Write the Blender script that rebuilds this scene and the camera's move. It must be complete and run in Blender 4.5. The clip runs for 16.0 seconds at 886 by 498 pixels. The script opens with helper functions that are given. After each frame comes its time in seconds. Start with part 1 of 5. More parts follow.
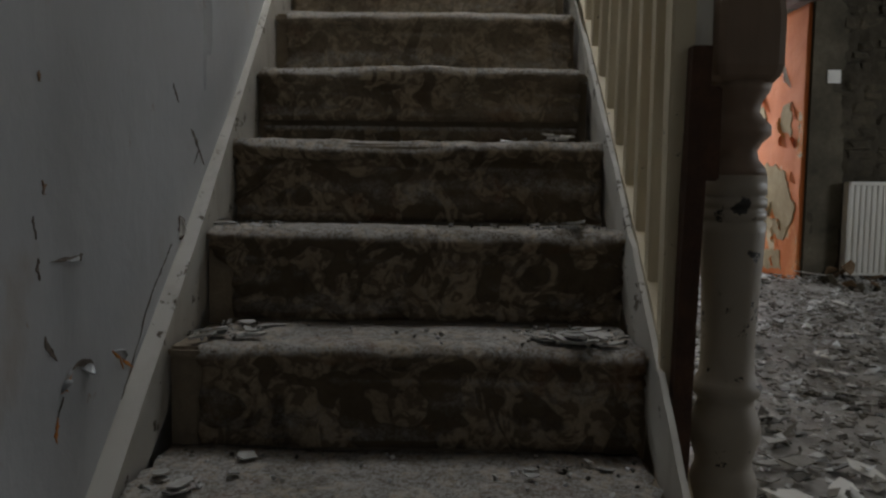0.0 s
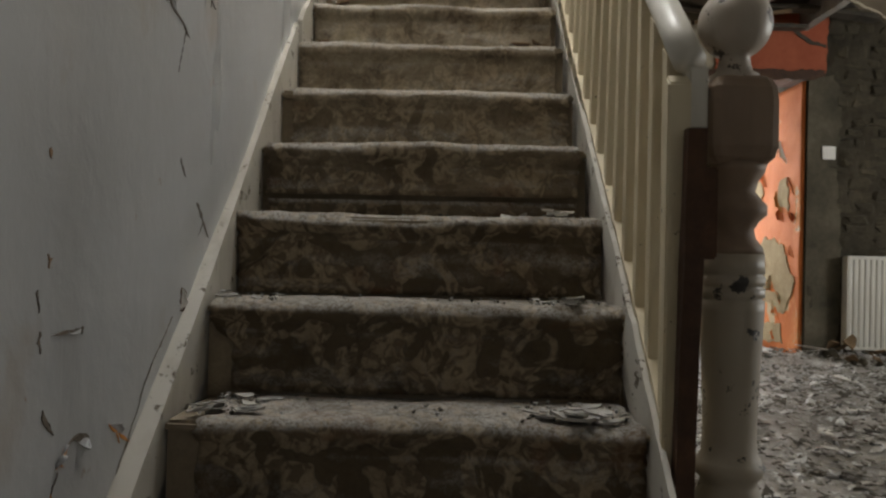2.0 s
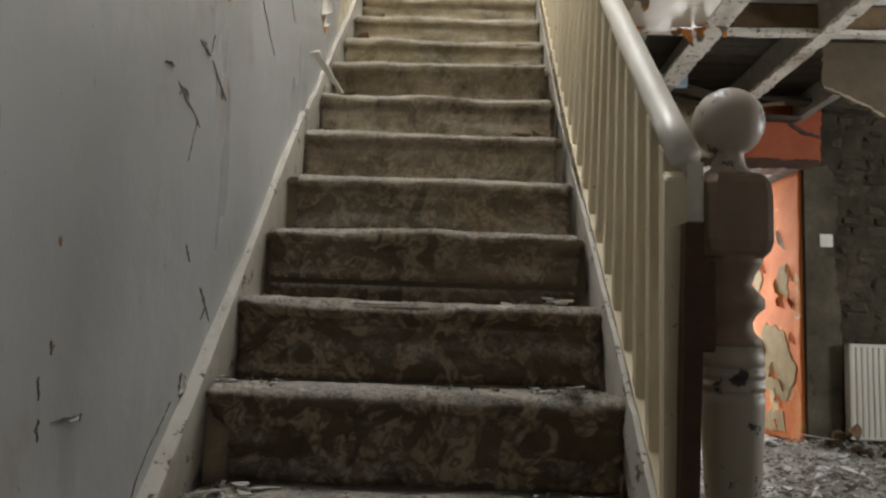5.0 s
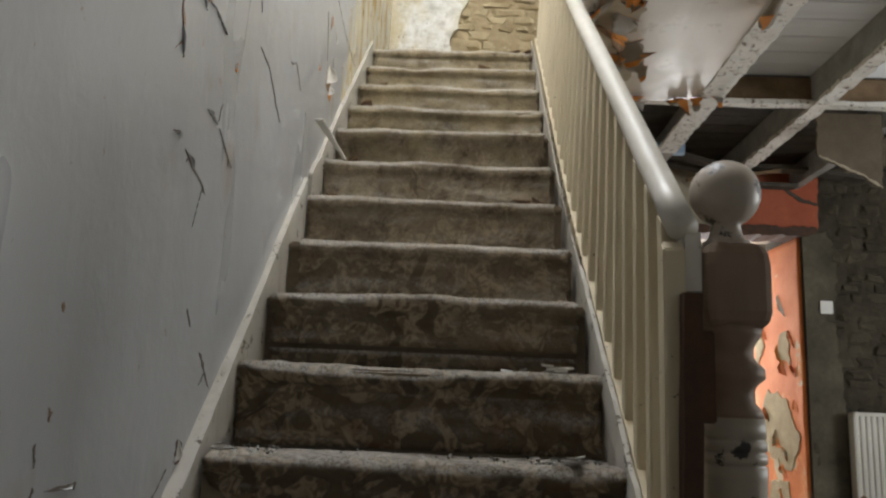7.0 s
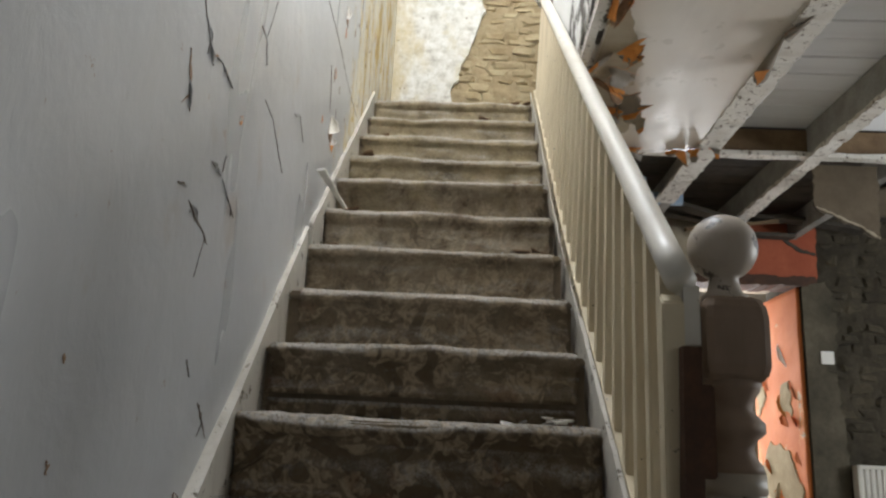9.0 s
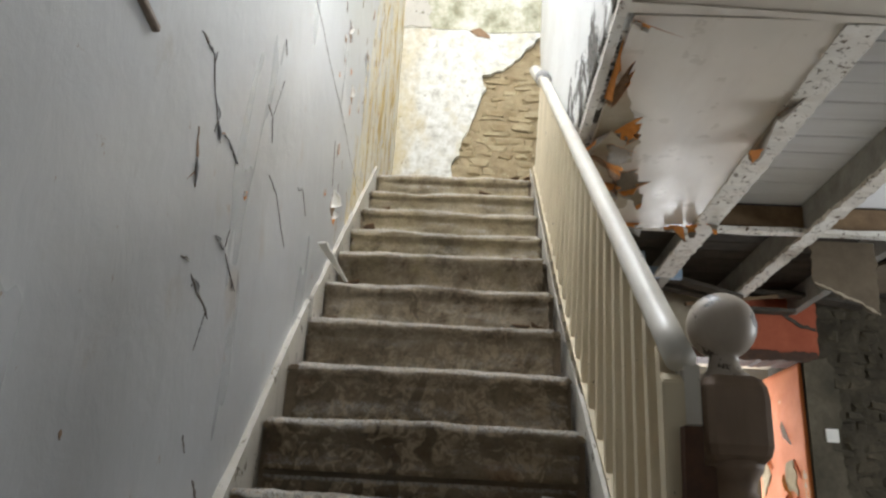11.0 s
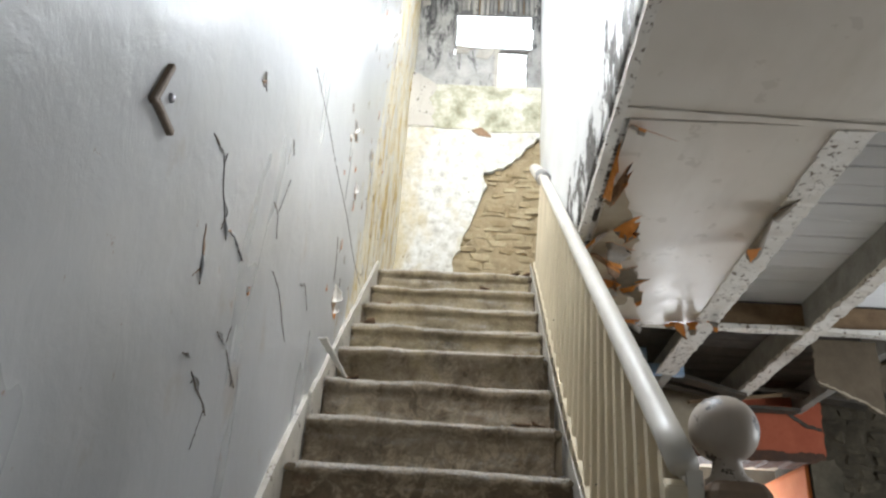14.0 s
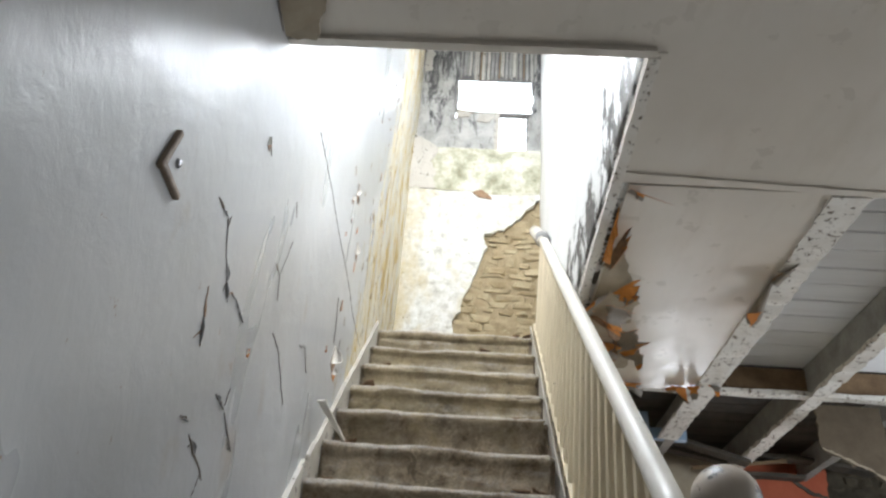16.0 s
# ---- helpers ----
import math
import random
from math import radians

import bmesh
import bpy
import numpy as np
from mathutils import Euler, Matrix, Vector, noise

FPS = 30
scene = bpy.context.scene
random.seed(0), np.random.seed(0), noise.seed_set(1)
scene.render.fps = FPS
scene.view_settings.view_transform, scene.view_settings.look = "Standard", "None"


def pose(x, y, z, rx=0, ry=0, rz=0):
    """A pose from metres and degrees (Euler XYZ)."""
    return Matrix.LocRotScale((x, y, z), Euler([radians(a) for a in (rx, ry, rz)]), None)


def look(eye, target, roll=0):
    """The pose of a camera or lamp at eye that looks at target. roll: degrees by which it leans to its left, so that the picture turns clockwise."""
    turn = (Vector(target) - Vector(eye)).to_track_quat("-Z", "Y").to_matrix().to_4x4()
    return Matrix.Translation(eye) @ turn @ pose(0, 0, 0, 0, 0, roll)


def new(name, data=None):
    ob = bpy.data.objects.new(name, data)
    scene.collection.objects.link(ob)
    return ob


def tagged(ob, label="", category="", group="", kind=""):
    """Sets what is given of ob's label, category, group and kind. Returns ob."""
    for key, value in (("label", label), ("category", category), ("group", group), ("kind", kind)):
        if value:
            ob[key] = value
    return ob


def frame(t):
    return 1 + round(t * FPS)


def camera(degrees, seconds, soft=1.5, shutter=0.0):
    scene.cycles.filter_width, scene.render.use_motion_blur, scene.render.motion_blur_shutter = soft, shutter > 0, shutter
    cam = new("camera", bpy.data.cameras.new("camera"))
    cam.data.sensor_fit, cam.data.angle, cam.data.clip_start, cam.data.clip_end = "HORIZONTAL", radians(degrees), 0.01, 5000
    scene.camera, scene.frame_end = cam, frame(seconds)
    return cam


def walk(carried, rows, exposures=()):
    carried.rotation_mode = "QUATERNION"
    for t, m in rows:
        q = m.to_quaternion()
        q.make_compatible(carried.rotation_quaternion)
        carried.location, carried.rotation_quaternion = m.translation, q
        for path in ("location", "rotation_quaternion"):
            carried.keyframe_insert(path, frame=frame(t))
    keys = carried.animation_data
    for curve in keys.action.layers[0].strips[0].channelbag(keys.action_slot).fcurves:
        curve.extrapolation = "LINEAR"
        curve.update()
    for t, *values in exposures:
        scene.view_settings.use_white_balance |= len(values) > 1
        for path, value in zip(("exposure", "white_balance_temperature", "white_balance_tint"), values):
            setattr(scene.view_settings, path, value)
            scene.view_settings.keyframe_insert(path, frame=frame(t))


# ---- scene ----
cam = camera(59.92, 16.0, soft=2.4)
PATH = [
    (0.0, pose(0.5084, 0.0340, 0.6426, 85.279, -0.698, 1.573)),
    (0.5, pose(0.5083, 0.0318, 0.6455, 86.392, -0.813, 1.590)),
    (1.0, pose(0.5081, 0.0296, 0.6484, 87.450, -0.957, 1.591)),
    (1.5, pose(0.5080, 0.0274, 0.6511, 89.010, -1.103, 1.605)),
    (2.0, pose(0.5078, 0.0251, 0.6538, 90.398, -1.225, 1.604)),
    (2.5, pose(0.5077, 0.0228, 0.6564, 91.333, -1.388, 1.597)),
    (3.0, pose(0.5075, 0.0205, 0.6589, 92.318, -1.481, 1.595)),
    (3.5, pose(0.5073, 0.0181, 0.6614, 93.400, -1.599, 1.586)),
    (6.0, pose(0.5065, 0.0054, 0.6724, 98.741, -2.158, 1.546)),
    (6.5, pose(0.5064, 0.0027, 0.6743, 100.097, -2.286, 1.516)),
    (7.0, pose(0.5062, -0.0000, 0.6762, 101.009, -2.390, 1.512)),
    (7.5, pose(0.5061, -0.0028, 0.6780, 101.767, -2.450, 1.498)),
    (8.0, pose(0.5059, -0.0056, 0.6798, 102.659, -2.545, 1.466)),
    (8.5, pose(0.5057, -0.0084, 0.6814, 103.615, -2.639, 1.442)),
    (9.0, pose(0.5056, -0.0113, 0.6830, 104.500, -2.668, 1.422)),
    (11.5, pose(0.5047, -0.0264, 0.6897, 111.164, -3.180, 1.255)),
    (12.0, pose(0.5045, -0.0296, 0.6908, 112.356, -3.264, 1.242)),
    (12.5, pose(0.5043, -0.0328, 0.6918, 113.465, -3.377, 1.197)),
    (13.0, pose(0.5042, -0.0360, 0.6928, 114.446, -3.473, 1.163)),
    (13.5, pose(0.5040, -0.0393, 0.6936, 115.466, -3.531, 1.128)),
    (14.0, pose(0.5038, -0.0426, 0.6944, 116.692, -3.618, 1.088)),
    (14.5, pose(0.5036, -0.0460, 0.6951, 117.644, -3.708, 1.060)),
    (15.0, pose(0.5034, -0.0494, 0.6957, 118.793, -3.790, 1.003)),
    (15.5, pose(0.5032, -0.0529, 0.6963, 119.848, -3.862, 0.991)),
    (16.0, pose(0.5031, -0.0564, 0.6968, 121.143, -3.997, 0.894)),
]
EXPOSURES = [(0.0, -0.98, 6300, 10), (0.5, -0.56, 6700, 10), (1.0, -0.31, 6900, 10), (2.0, -0.16, 6950, 10), (3.5, -0.05, 6900, 10), (6.0, 0.0, 6700, 10),
             (9.0, 0.14, 6450, 10), (12.5, 0.27, 6300, 10), (16.0, 0.37, 6150, 10)]
walk(cam, PATH, EXPOSURES)

# ---- world and lights ----
world = bpy.data.worlds.new("world")
scene.world = world
world.use_nodes = True
wn = world.node_tree
sky = wn.nodes.new("ShaderNodeTexSky")
sky.sky_type, sky.sun_disc = 'NISHITA', False
sky.sun_elevation, sky.sun_rotation = radians(48), radians(60)
wn.nodes["Background"].inputs["Strength"].default_value = 0.12
wn.links.new(sky.outputs[0], wn.nodes["Background"].inputs["Color"])


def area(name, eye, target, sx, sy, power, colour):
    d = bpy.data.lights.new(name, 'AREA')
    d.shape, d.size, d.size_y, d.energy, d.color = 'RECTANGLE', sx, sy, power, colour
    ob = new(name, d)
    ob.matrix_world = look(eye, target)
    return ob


sun = bpy.data.lights.new("sun", 'SUN')
sun.energy, sun.angle, sun.color = 1.0, radians(12), (1.0, 0.96, 0.9)
new("sun", sun).matrix_world = look((0, 0, 0), (-0.55, 0.35, -0.76))
# daylight from the doorway; the other four are unseen fill lamps, added for brightness
# hung out of view in the stairwell to brighten its right wall
area("stairwell_fill_light", (0.06, 2.25, 4.5), (0.90, 2.6, 3.45), 1.2, 1.3, 128, (0.95, 0.98, 1.0))
# added before the closed right wall, gives the left wall its glare
area("upper_fill_light", (0.88, 1.95, 3.08), (-0.03, 1.0, 2.75), 0.6, 0.5, 44, (0.93, 0.97, 1.0))
area("door_light", (2.28, 6.75, 1.15), (2.40, 4.0, 0.1), 0.9, 1.6, 42, (0.97, 0.98, 1.0))
# added fill from behind the camera; no source is known there
area("front_fill_light", (2.9, -2.3, 1.5), (2.2, 3.0, 0.8), 1.2, 1.1, 3.5, (0.95, 0.98, 1.0))
# added fill from the right, aimed up at ceiling and floorboards
area("side_fill_light", (5.05, 2.6, 1.28), (2.0, 2.7, 2.1), 1.3, 0.8, 72, (0.95, 0.98, 1.0))

# ---- materials ----


class Mat:
    """A small builder for node materials on object-space coordinates."""

    def __init__(self, name, rough=0.6, metal=0.0):
        self.m = bpy.data.materials.new(name)
        self.m.use_nodes = True
        self.t = self.m.node_tree
        self.b = self.t.nodes["Principled BSDF"]
        self.b.inputs["Roughness"].default_value = rough
        self.b.inputs["Metallic"].default_value = metal
        self.geo = self.t.nodes.new("ShaderNodeNewGeometry")
        self.pos = self.geo.outputs["Position"]

    def n(self, kind, **kw):
        node = self.t.nodes.new(kind)
        for k, v in kw.items():
            node.inputs[k].default_value = v
        return node

    def link(self, a, b):
        self.t.links.new(a, b)

    def noise(self, scale, detail=4, rough=0.6, stretch=None, distort=0.0):
        node = self.n("ShaderNodeTexNoise", Scale=scale, Detail=detail, Roughness=rough, Distortion=distort)
        src = self.pos
        if stretch:
            mp = self.t.nodes.new("ShaderNodeMapping")
            mp.inputs["Scale"].default_value = stretch
            self.link(src, mp.inputs["Vector"])
            src = mp.outputs[0]
        self.link(src, node.inputs["Vector"])
        return node.outputs["Fac"]

    def ramp(self, fac, stops):
        r = self.t.nodes.new("ShaderNodeValToRGB")
        e = r.color_ramp.elements
        while len(e) < len(stops):
            e.new(0.5)
        for el, (p, c) in zip(e, stops):
            el.position = p
            el.color = (c, c, c, 1) if isinstance(c, (int, float)) else (*c, 1)
        self.link(fac, r.inputs[0])
        return r.outputs[0]

    def mix(self, fac, a, b, mode='MIX'):
        node = self.t.nodes.new("ShaderNodeMix")
        node.data_type, node.blend_type = 'RGBA', mode
        for key, v in ((0, fac), (6, a), (7, b)):
            if isinstance(v, (int, float)):
                node.inputs[key].default_value = v if key == 0 else (v, v, v, 1)
            elif isinstance(v, tuple):
                node.inputs[key].default_value = (*v, 1)
            else:
                self.link(v, node.inputs[key])
        return node.outputs[2]

    def math(self, op, a, b=0.0):
        node = self.t.nodes.new("ShaderNodeMath")
        node.operation = op
        for i, v in enumerate((a, b)):
            if isinstance(v, (int, float)):
                node.inputs[i].default_value = v
            else:
                self.link(v, node.inputs[i])
        return node.outputs[0]

    def axis(self, i):
        s = self.t.nodes.new("ShaderNodeSeparateXYZ")
        self.link(self.pos, s.inputs[0])
        return s.outputs[i]

    def up(self):
        s = self.t.nodes.new("ShaderNodeSeparateXYZ")
        self.link(self.geo.outputs["Normal"], s.inputs[0])
        return s.outputs[2]

    def rand(self):
        return self.t.nodes.new("ShaderNodeObjectInfo").outputs["Random"]

    def island(self):
        return self.geo.outputs["Random Per Island"]

    def colour(self, c):
        if isinstance(c, tuple):
            self.b.inputs["Base Color"].default_value = (*c, 1)
        else:
            self.link(c, self.b.inputs["Base Color"])
        return self

    def rough(self, r):
        self.link(r, self.b.inputs["Roughness"])
        return self

    def bump(self, h, strength=0.4, dist=0.004):
        node = self.n("ShaderNodeBump", Strength=strength, Distance=dist)
        self.link(h, node.inputs["Height"])
        self.link(node.outputs[0], self.b.inputs["Normal"])
        return self.m


def paint(name, base, dirt, chip, gloss, chips=0.66, streak=(3, 3, 0.6), grain=38):
    """Old gloss paint: blotches, streaks, fine chips down to the wood or plaster."""
    m = Mat(name)
    big = m.noise(1.6, 5, 0.6)
    run = m.noise(4.0, 4, 0.6, streak)
    fine = m.noise(grain, 6, 0.72)
    c = m.mix(m.ramp(big, [(0.35, 0.0), (0.75, 0.55)]), base, dirt)
    c = m.mix(m.ramp(run, [(0.5, 0.0), (0.72, 0.45)]), c, dirt)
    mask = m.ramp(fine, [(chips, 0.0), (chips + 0.025, 1.0)])
    c = m.mix(mask, c, chip)
    m.colour(c)
    m.rough(m.ramp(m.noise(9, 5), [(0.3, gloss), (0.75, min(1.0, gloss + 0.28))]))
    h = m.math('ADD', m.math('MULTIPLY', m.noise(7, 5), 0.7), m.math('MULTIPLY', fine, 0.25))
    h = m.math('SUBTRACT', h, m.math('MULTIPLY', mask, 0.25))
    return m.bump(h, 0.35, 0.006)


def plain_rough(name, stops, scale, rough=0.9, bump=0.5, dist=0.008, detail=7, per_object=0.25):
    m = Mat(name, rough)
    a = m.noise(scale, detail, 0.65)
    c = m.ramp(a, stops)
    c = m.mix(per_object, c, m.ramp(m.rand(), [(0.0, stops[0][1]), (1.0, stops[-1][1])]))
    c = m.mix(m.ramp(m.noise(scale * 7, 5, 0.7), [(0.45, 0.0), (0.8, 0.5)]), c, stops[0][1])
    m.colour(c)
    h = m.math('ADD', m.noise(scale * 2, 6, 0.7), m.math('MULTIPLY', m.noise(scale * 12, 5, 0.7), 0.4))
    return m.bump(h, bump, dist)


M_CREAM = paint("cream_paint", (0.67, 0.58, 0.41), (0.42, 0.34, 0.21), (0.05, 0.04, 0.03), 0.45, 0.655, (3, 3, 0.6), 32)
M_RAIL = paint("white_gloss_rail", (0.66, 0.625, 0.55), (0.46, 0.41, 0.33), (0.14, 0.11, 0.08), 0.34, 0.655, (3, 1, 1), 30)
M_STRING = paint("white_string_paint", (0.55, 0.52, 0.46), (0.27, 0.23, 0.175), (0.10, 0.075, 0.05), 0.55, 0.605, (3, 3, 0.6), 20)
M_CEIL = paint("gloss_ceiling_paint", (0.66, 0.615, 0.545), (0.50, 0.45, 0.375), (0.36, 0.3, 0.22), 0.23, 0.74, (2, 0.5, 2))
M_BATTEN = paint("chipped_batten_paint", (0.74, 0.72, 0.67), (0.5, 0.44, 0.36), (0.14, 0.10, 0.065), 0.6, 0.575)
M_BOARDS = paint("white_floorboards", (0.86, 0.87, 0.88), (0.7, 0.7, 0.7), (0.3, 0.28, 0.25), 0.45, 0.76, (0.5, 4, 4))
M_NEWEL = paint("newel_paint", (0.37, 0.32, 0.25), (0.20, 0.16, 0.11), (0.03, 0.025, 0.02), 0.42, 0.60, (3, 3, 0.6), 17)
M_NEWELDARK = paint("worn_brown_newel", (0.27, 0.19, 0.13), (0.12, 0.08, 0.052), (0.36, 0.31, 0.25), 0.5, 0.67, (3, 3, 0.6), 22)
M_BALL = paint("worn_ball_varnish", (0.46, 0.40, 0.33), (0.26, 0.20, 0.15), (0.06, 0.045, 0.035), 0.38, 0.55, (3, 3, 0.6), 15)
M_RAD = paint("radiator_enamel", (0.62, 0.60, 0.54), (0.46, 0.43, 0.36), (0.25, 0.15, 0.08), 0.35, 0.76)
M_SWITCH = paint("switch_plastic", (0.8, 0.79, 0.75), (0.6, 0.57, 0.5), (0.4, 0.36, 0.3), 0.35, 0.78)
M_FLAKE = paint("loose_paint_flake", (0.72, 0.70, 0.65), (0.5, 0.45, 0.38), (0.2, 0.15, 0.1), 0.6, 0.7)
# paint skin darkened to carry the shade under the ceiling peels
M_SHADESKIN = plain_rough("shaded_paint_skin", [(0.3, (0.17, 0.145, 0.115)), (0.7, (0.29, 0.25, 0.20))], 12, 0.6, 0.3)
M_DUSTFLAKE = plain_rough("dusty_paint_flake", [(0.3, (0.22, 0.205, 0.18)), (0.7, (0.50, 0.48, 0.44))], 30, 0.9, 0.4, 0.003)
# bare plaster in the splits, with the cracks' shading put into its dark colour
M_SPLIT = plain_rough("shaded_split_plaster", [(0.3, (0.07, 0.055, 0.042)), (0.7, (0.19, 0.15, 0.115))], 40)
M_TAN = plain_rough("paint_underside", [(0.3, (0.16, 0.09, 0.05)), (0.7, (0.34, 0.22, 0.13))], 30)
M_ORANGEPEEL = plain_rough("orange_underside", [(0.3, (0.45, 0.14, 0.02)), (0.7, (0.75, 0.33, 0.08))], 25)
M_DARKWOOD = plain_rough("dark_timber", [(0.3, (0.034, 0.014, 0.006)), (0.7, (0.11, 0.046, 0.019))], 14, 0.7)
# near-black timber: colours in the shade of the void, also serves the gash
M_VOIDWOOD = plain_rough("void_dark_timber", [(0.3, (0.025, 0.021, 0.016)), (0.7, (0.095, 0.078, 0.058))], 10, 0.85)
M_WOOD = plain_rough("bare_stair_wood", [(0.3, (0.17, 0.13, 0.09)), (0.7, (0.36, 0.29, 0.2))], 14, 0.8)
M_PALEWOOD = plain_rough("worn_bracket_wood", [(0.3, (0.20, 0.15, 0.11)), (0.7, (0.36, 0.29, 0.23))], 30, 0.6)
M_GREYWOOD = plain_rough("grey_joist_timber", [(0.3, (0.2, 0.19, 0.17)), (0.7, (0.42, 0.41, 0.38))], 9, 0.85)
M_BROWNWOOD = plain_rough("brown_timber", [(0.3, (0.10, 0.06, 0.03)), (0.7, (0.26, 0.17, 0.09))], 9, 0.85)
M_STONE = plain_rough("sandstone", [(0.3, (0.26, 0.19, 0.10)), (0.5, (0.40, 0.32, 0.19)), (0.75, (0.52, 0.45, 0.30))], 7, 0.95, 0.7, 0.012, 7, 0.35)
M_MORTAR = plain_rough("lime_mortar", [(0.3, (0.27, 0.2, 0.11)), (0.7, (0.46, 0.38, 0.24))], 9, 1.0, 0.8, 0.015)
M_DARKSTONE = plain_rough("sooty_rubble_stone", [(0.3, (0.022, 0.018, 0.011)), (0.55, (0.06, 0.049, 0.031)), (0.8, (0.125, 0.104, 0.068))], 5, 0.95, 0.8, 0.015, 8, 0.35)
M_DARKPLASTER = plain_rough("mouldy_plaster", [(0.3, (0.045, 0.039, 0.026)), (0.55, (0.105, 0.09, 0.062)), (0.8, (0.18, 0.158, 0.112))], 3.5, 0.95, 0.5, 0.01, 8, 0.0)
M_BEIGEPLASTER = plain_rough("beige_plaster", [(0.3, (0.3, 0.25, 0.18)), (0.7, (0.46, 0.4, 0.3))], 4, 0.9, 0.3, 0.006, 7, 0.0)


def far_plaster():
    """Old limewash: white, fine grey bloom, small spalls and an ochre damp stain along the corner."""
    m = Mat("lime_plaster", 0.92)
    fine = m.noise(16, 8, 0.75)
    c = m.ramp(fine, [(0.36, (0.42, 0.40, 0.35)), (0.47, (0.60, 0.585, 0.53)), (0.6, (0.72, 0.715, 0.68))])
    c = m.mix(m.ramp(m.noise(6, 7, 0.7, None, 0.7), [(0.5, 0.0), (0.62, 0.55)]), c, (0.53, 0.47, 0.32))
    stain = m.math('ADD', m.math('MULTIPLY', m.math('SUBTRACT', 0.22, m.axis(0)), 0.9), m.math('MULTIPLY', m.noise(5, 6, 0.7, (1.6, 1, 0.6)), 0.9))
    c = m.mix(m.ramp(stain, [(0.50, 0.0), (0.70, 0.6)]), c, (0.50, 0.40, 0.20))
    spall = m.ramp(m.noise(22, 3, 0.55), [(0.69, 0.0), (0.71, 1.0)])
    c = m.mix(spall, c, (0.22, 0.17, 0.10))
    m.colour(c)
    h = m.math('SUBTRACT', m.math('ADD', m.noise(8, 7, 0.7), m.math('MULTIPLY', fine, 0.5)), m.math('MULTIPLY', spall, 0.5))
    return m.bump(h, 0.5, 0.01)


def end_wall():
    """Rotten end wall: pale grey skim hanging in upright tatters over sooty boards."""
    m = Mat("rotten_end_wall", 0.95)
    c = m.ramp(m.noise(7, 6, 0.7), [(0.35, (0.30, 0.29, 0.27)), (0.6, (0.50, 0.49, 0.46))])
    soot = m.math('ADD', m.noise(7, 8, 0.78, (1.8, 1, 0.45), 0.5), m.math('MULTIPLY', m.math('SUBTRACT', m.axis(2), 4.75), 0.12))
    c = m.mix(m.ramp(soot, [(0.50, 0.0), (0.58, 1.0)]), c, m.ramp(m.noise(30, 5, 0.7, (1.5, 1, 0.3)), [(0.35, (0.03, 0.03, 0.032)), (0.65, (0.17, 0.165, 0.16))]))
    m.colour(c)
    return m.bump(m.math('ADD', m.noise(14, 7, 0.75, (1.5, 1, 0.4)), m.math('MULTIPLY', soot, -0.6)), 0.8, 0.014)


M_FARPLASTER = far_plaster()
M_ENDWALL = end_wall()
M_UPPERPLASTER = plain_rough("damp_plaster", [(0.34, (0.24, 0.23, 0.15)), (0.48, (0.46, 0.44, 0.33)), (0.62, (0.66, 0.645, 0.56))], 7, 0.9, 0.4, 0.008, 8, 0.0)
M_GREYROUGH = plain_rough("weathered_grey_board", [(0.3, (0.10, 0.095, 0.09)), (0.55, (0.26, 0.25, 0.24)), (0.8, (0.5, 0.49, 0.47))], 8, 0.95, 0.7, 0.01)
M_BLUE = plain_rough("pale_blue_paint", [(0.3, (0.22, 0.34, 0.5)), (0.7, (0.45, 0.58, 0.72))], 14, 0.6)
M_METAL = Mat("dull_steel", 0.35, 1.0)
M_METAL.colour((0.45, 0.45, 0.47))
M_METAL = M_METAL.bump(M_METAL.noise(60), 0.1, 0.001)


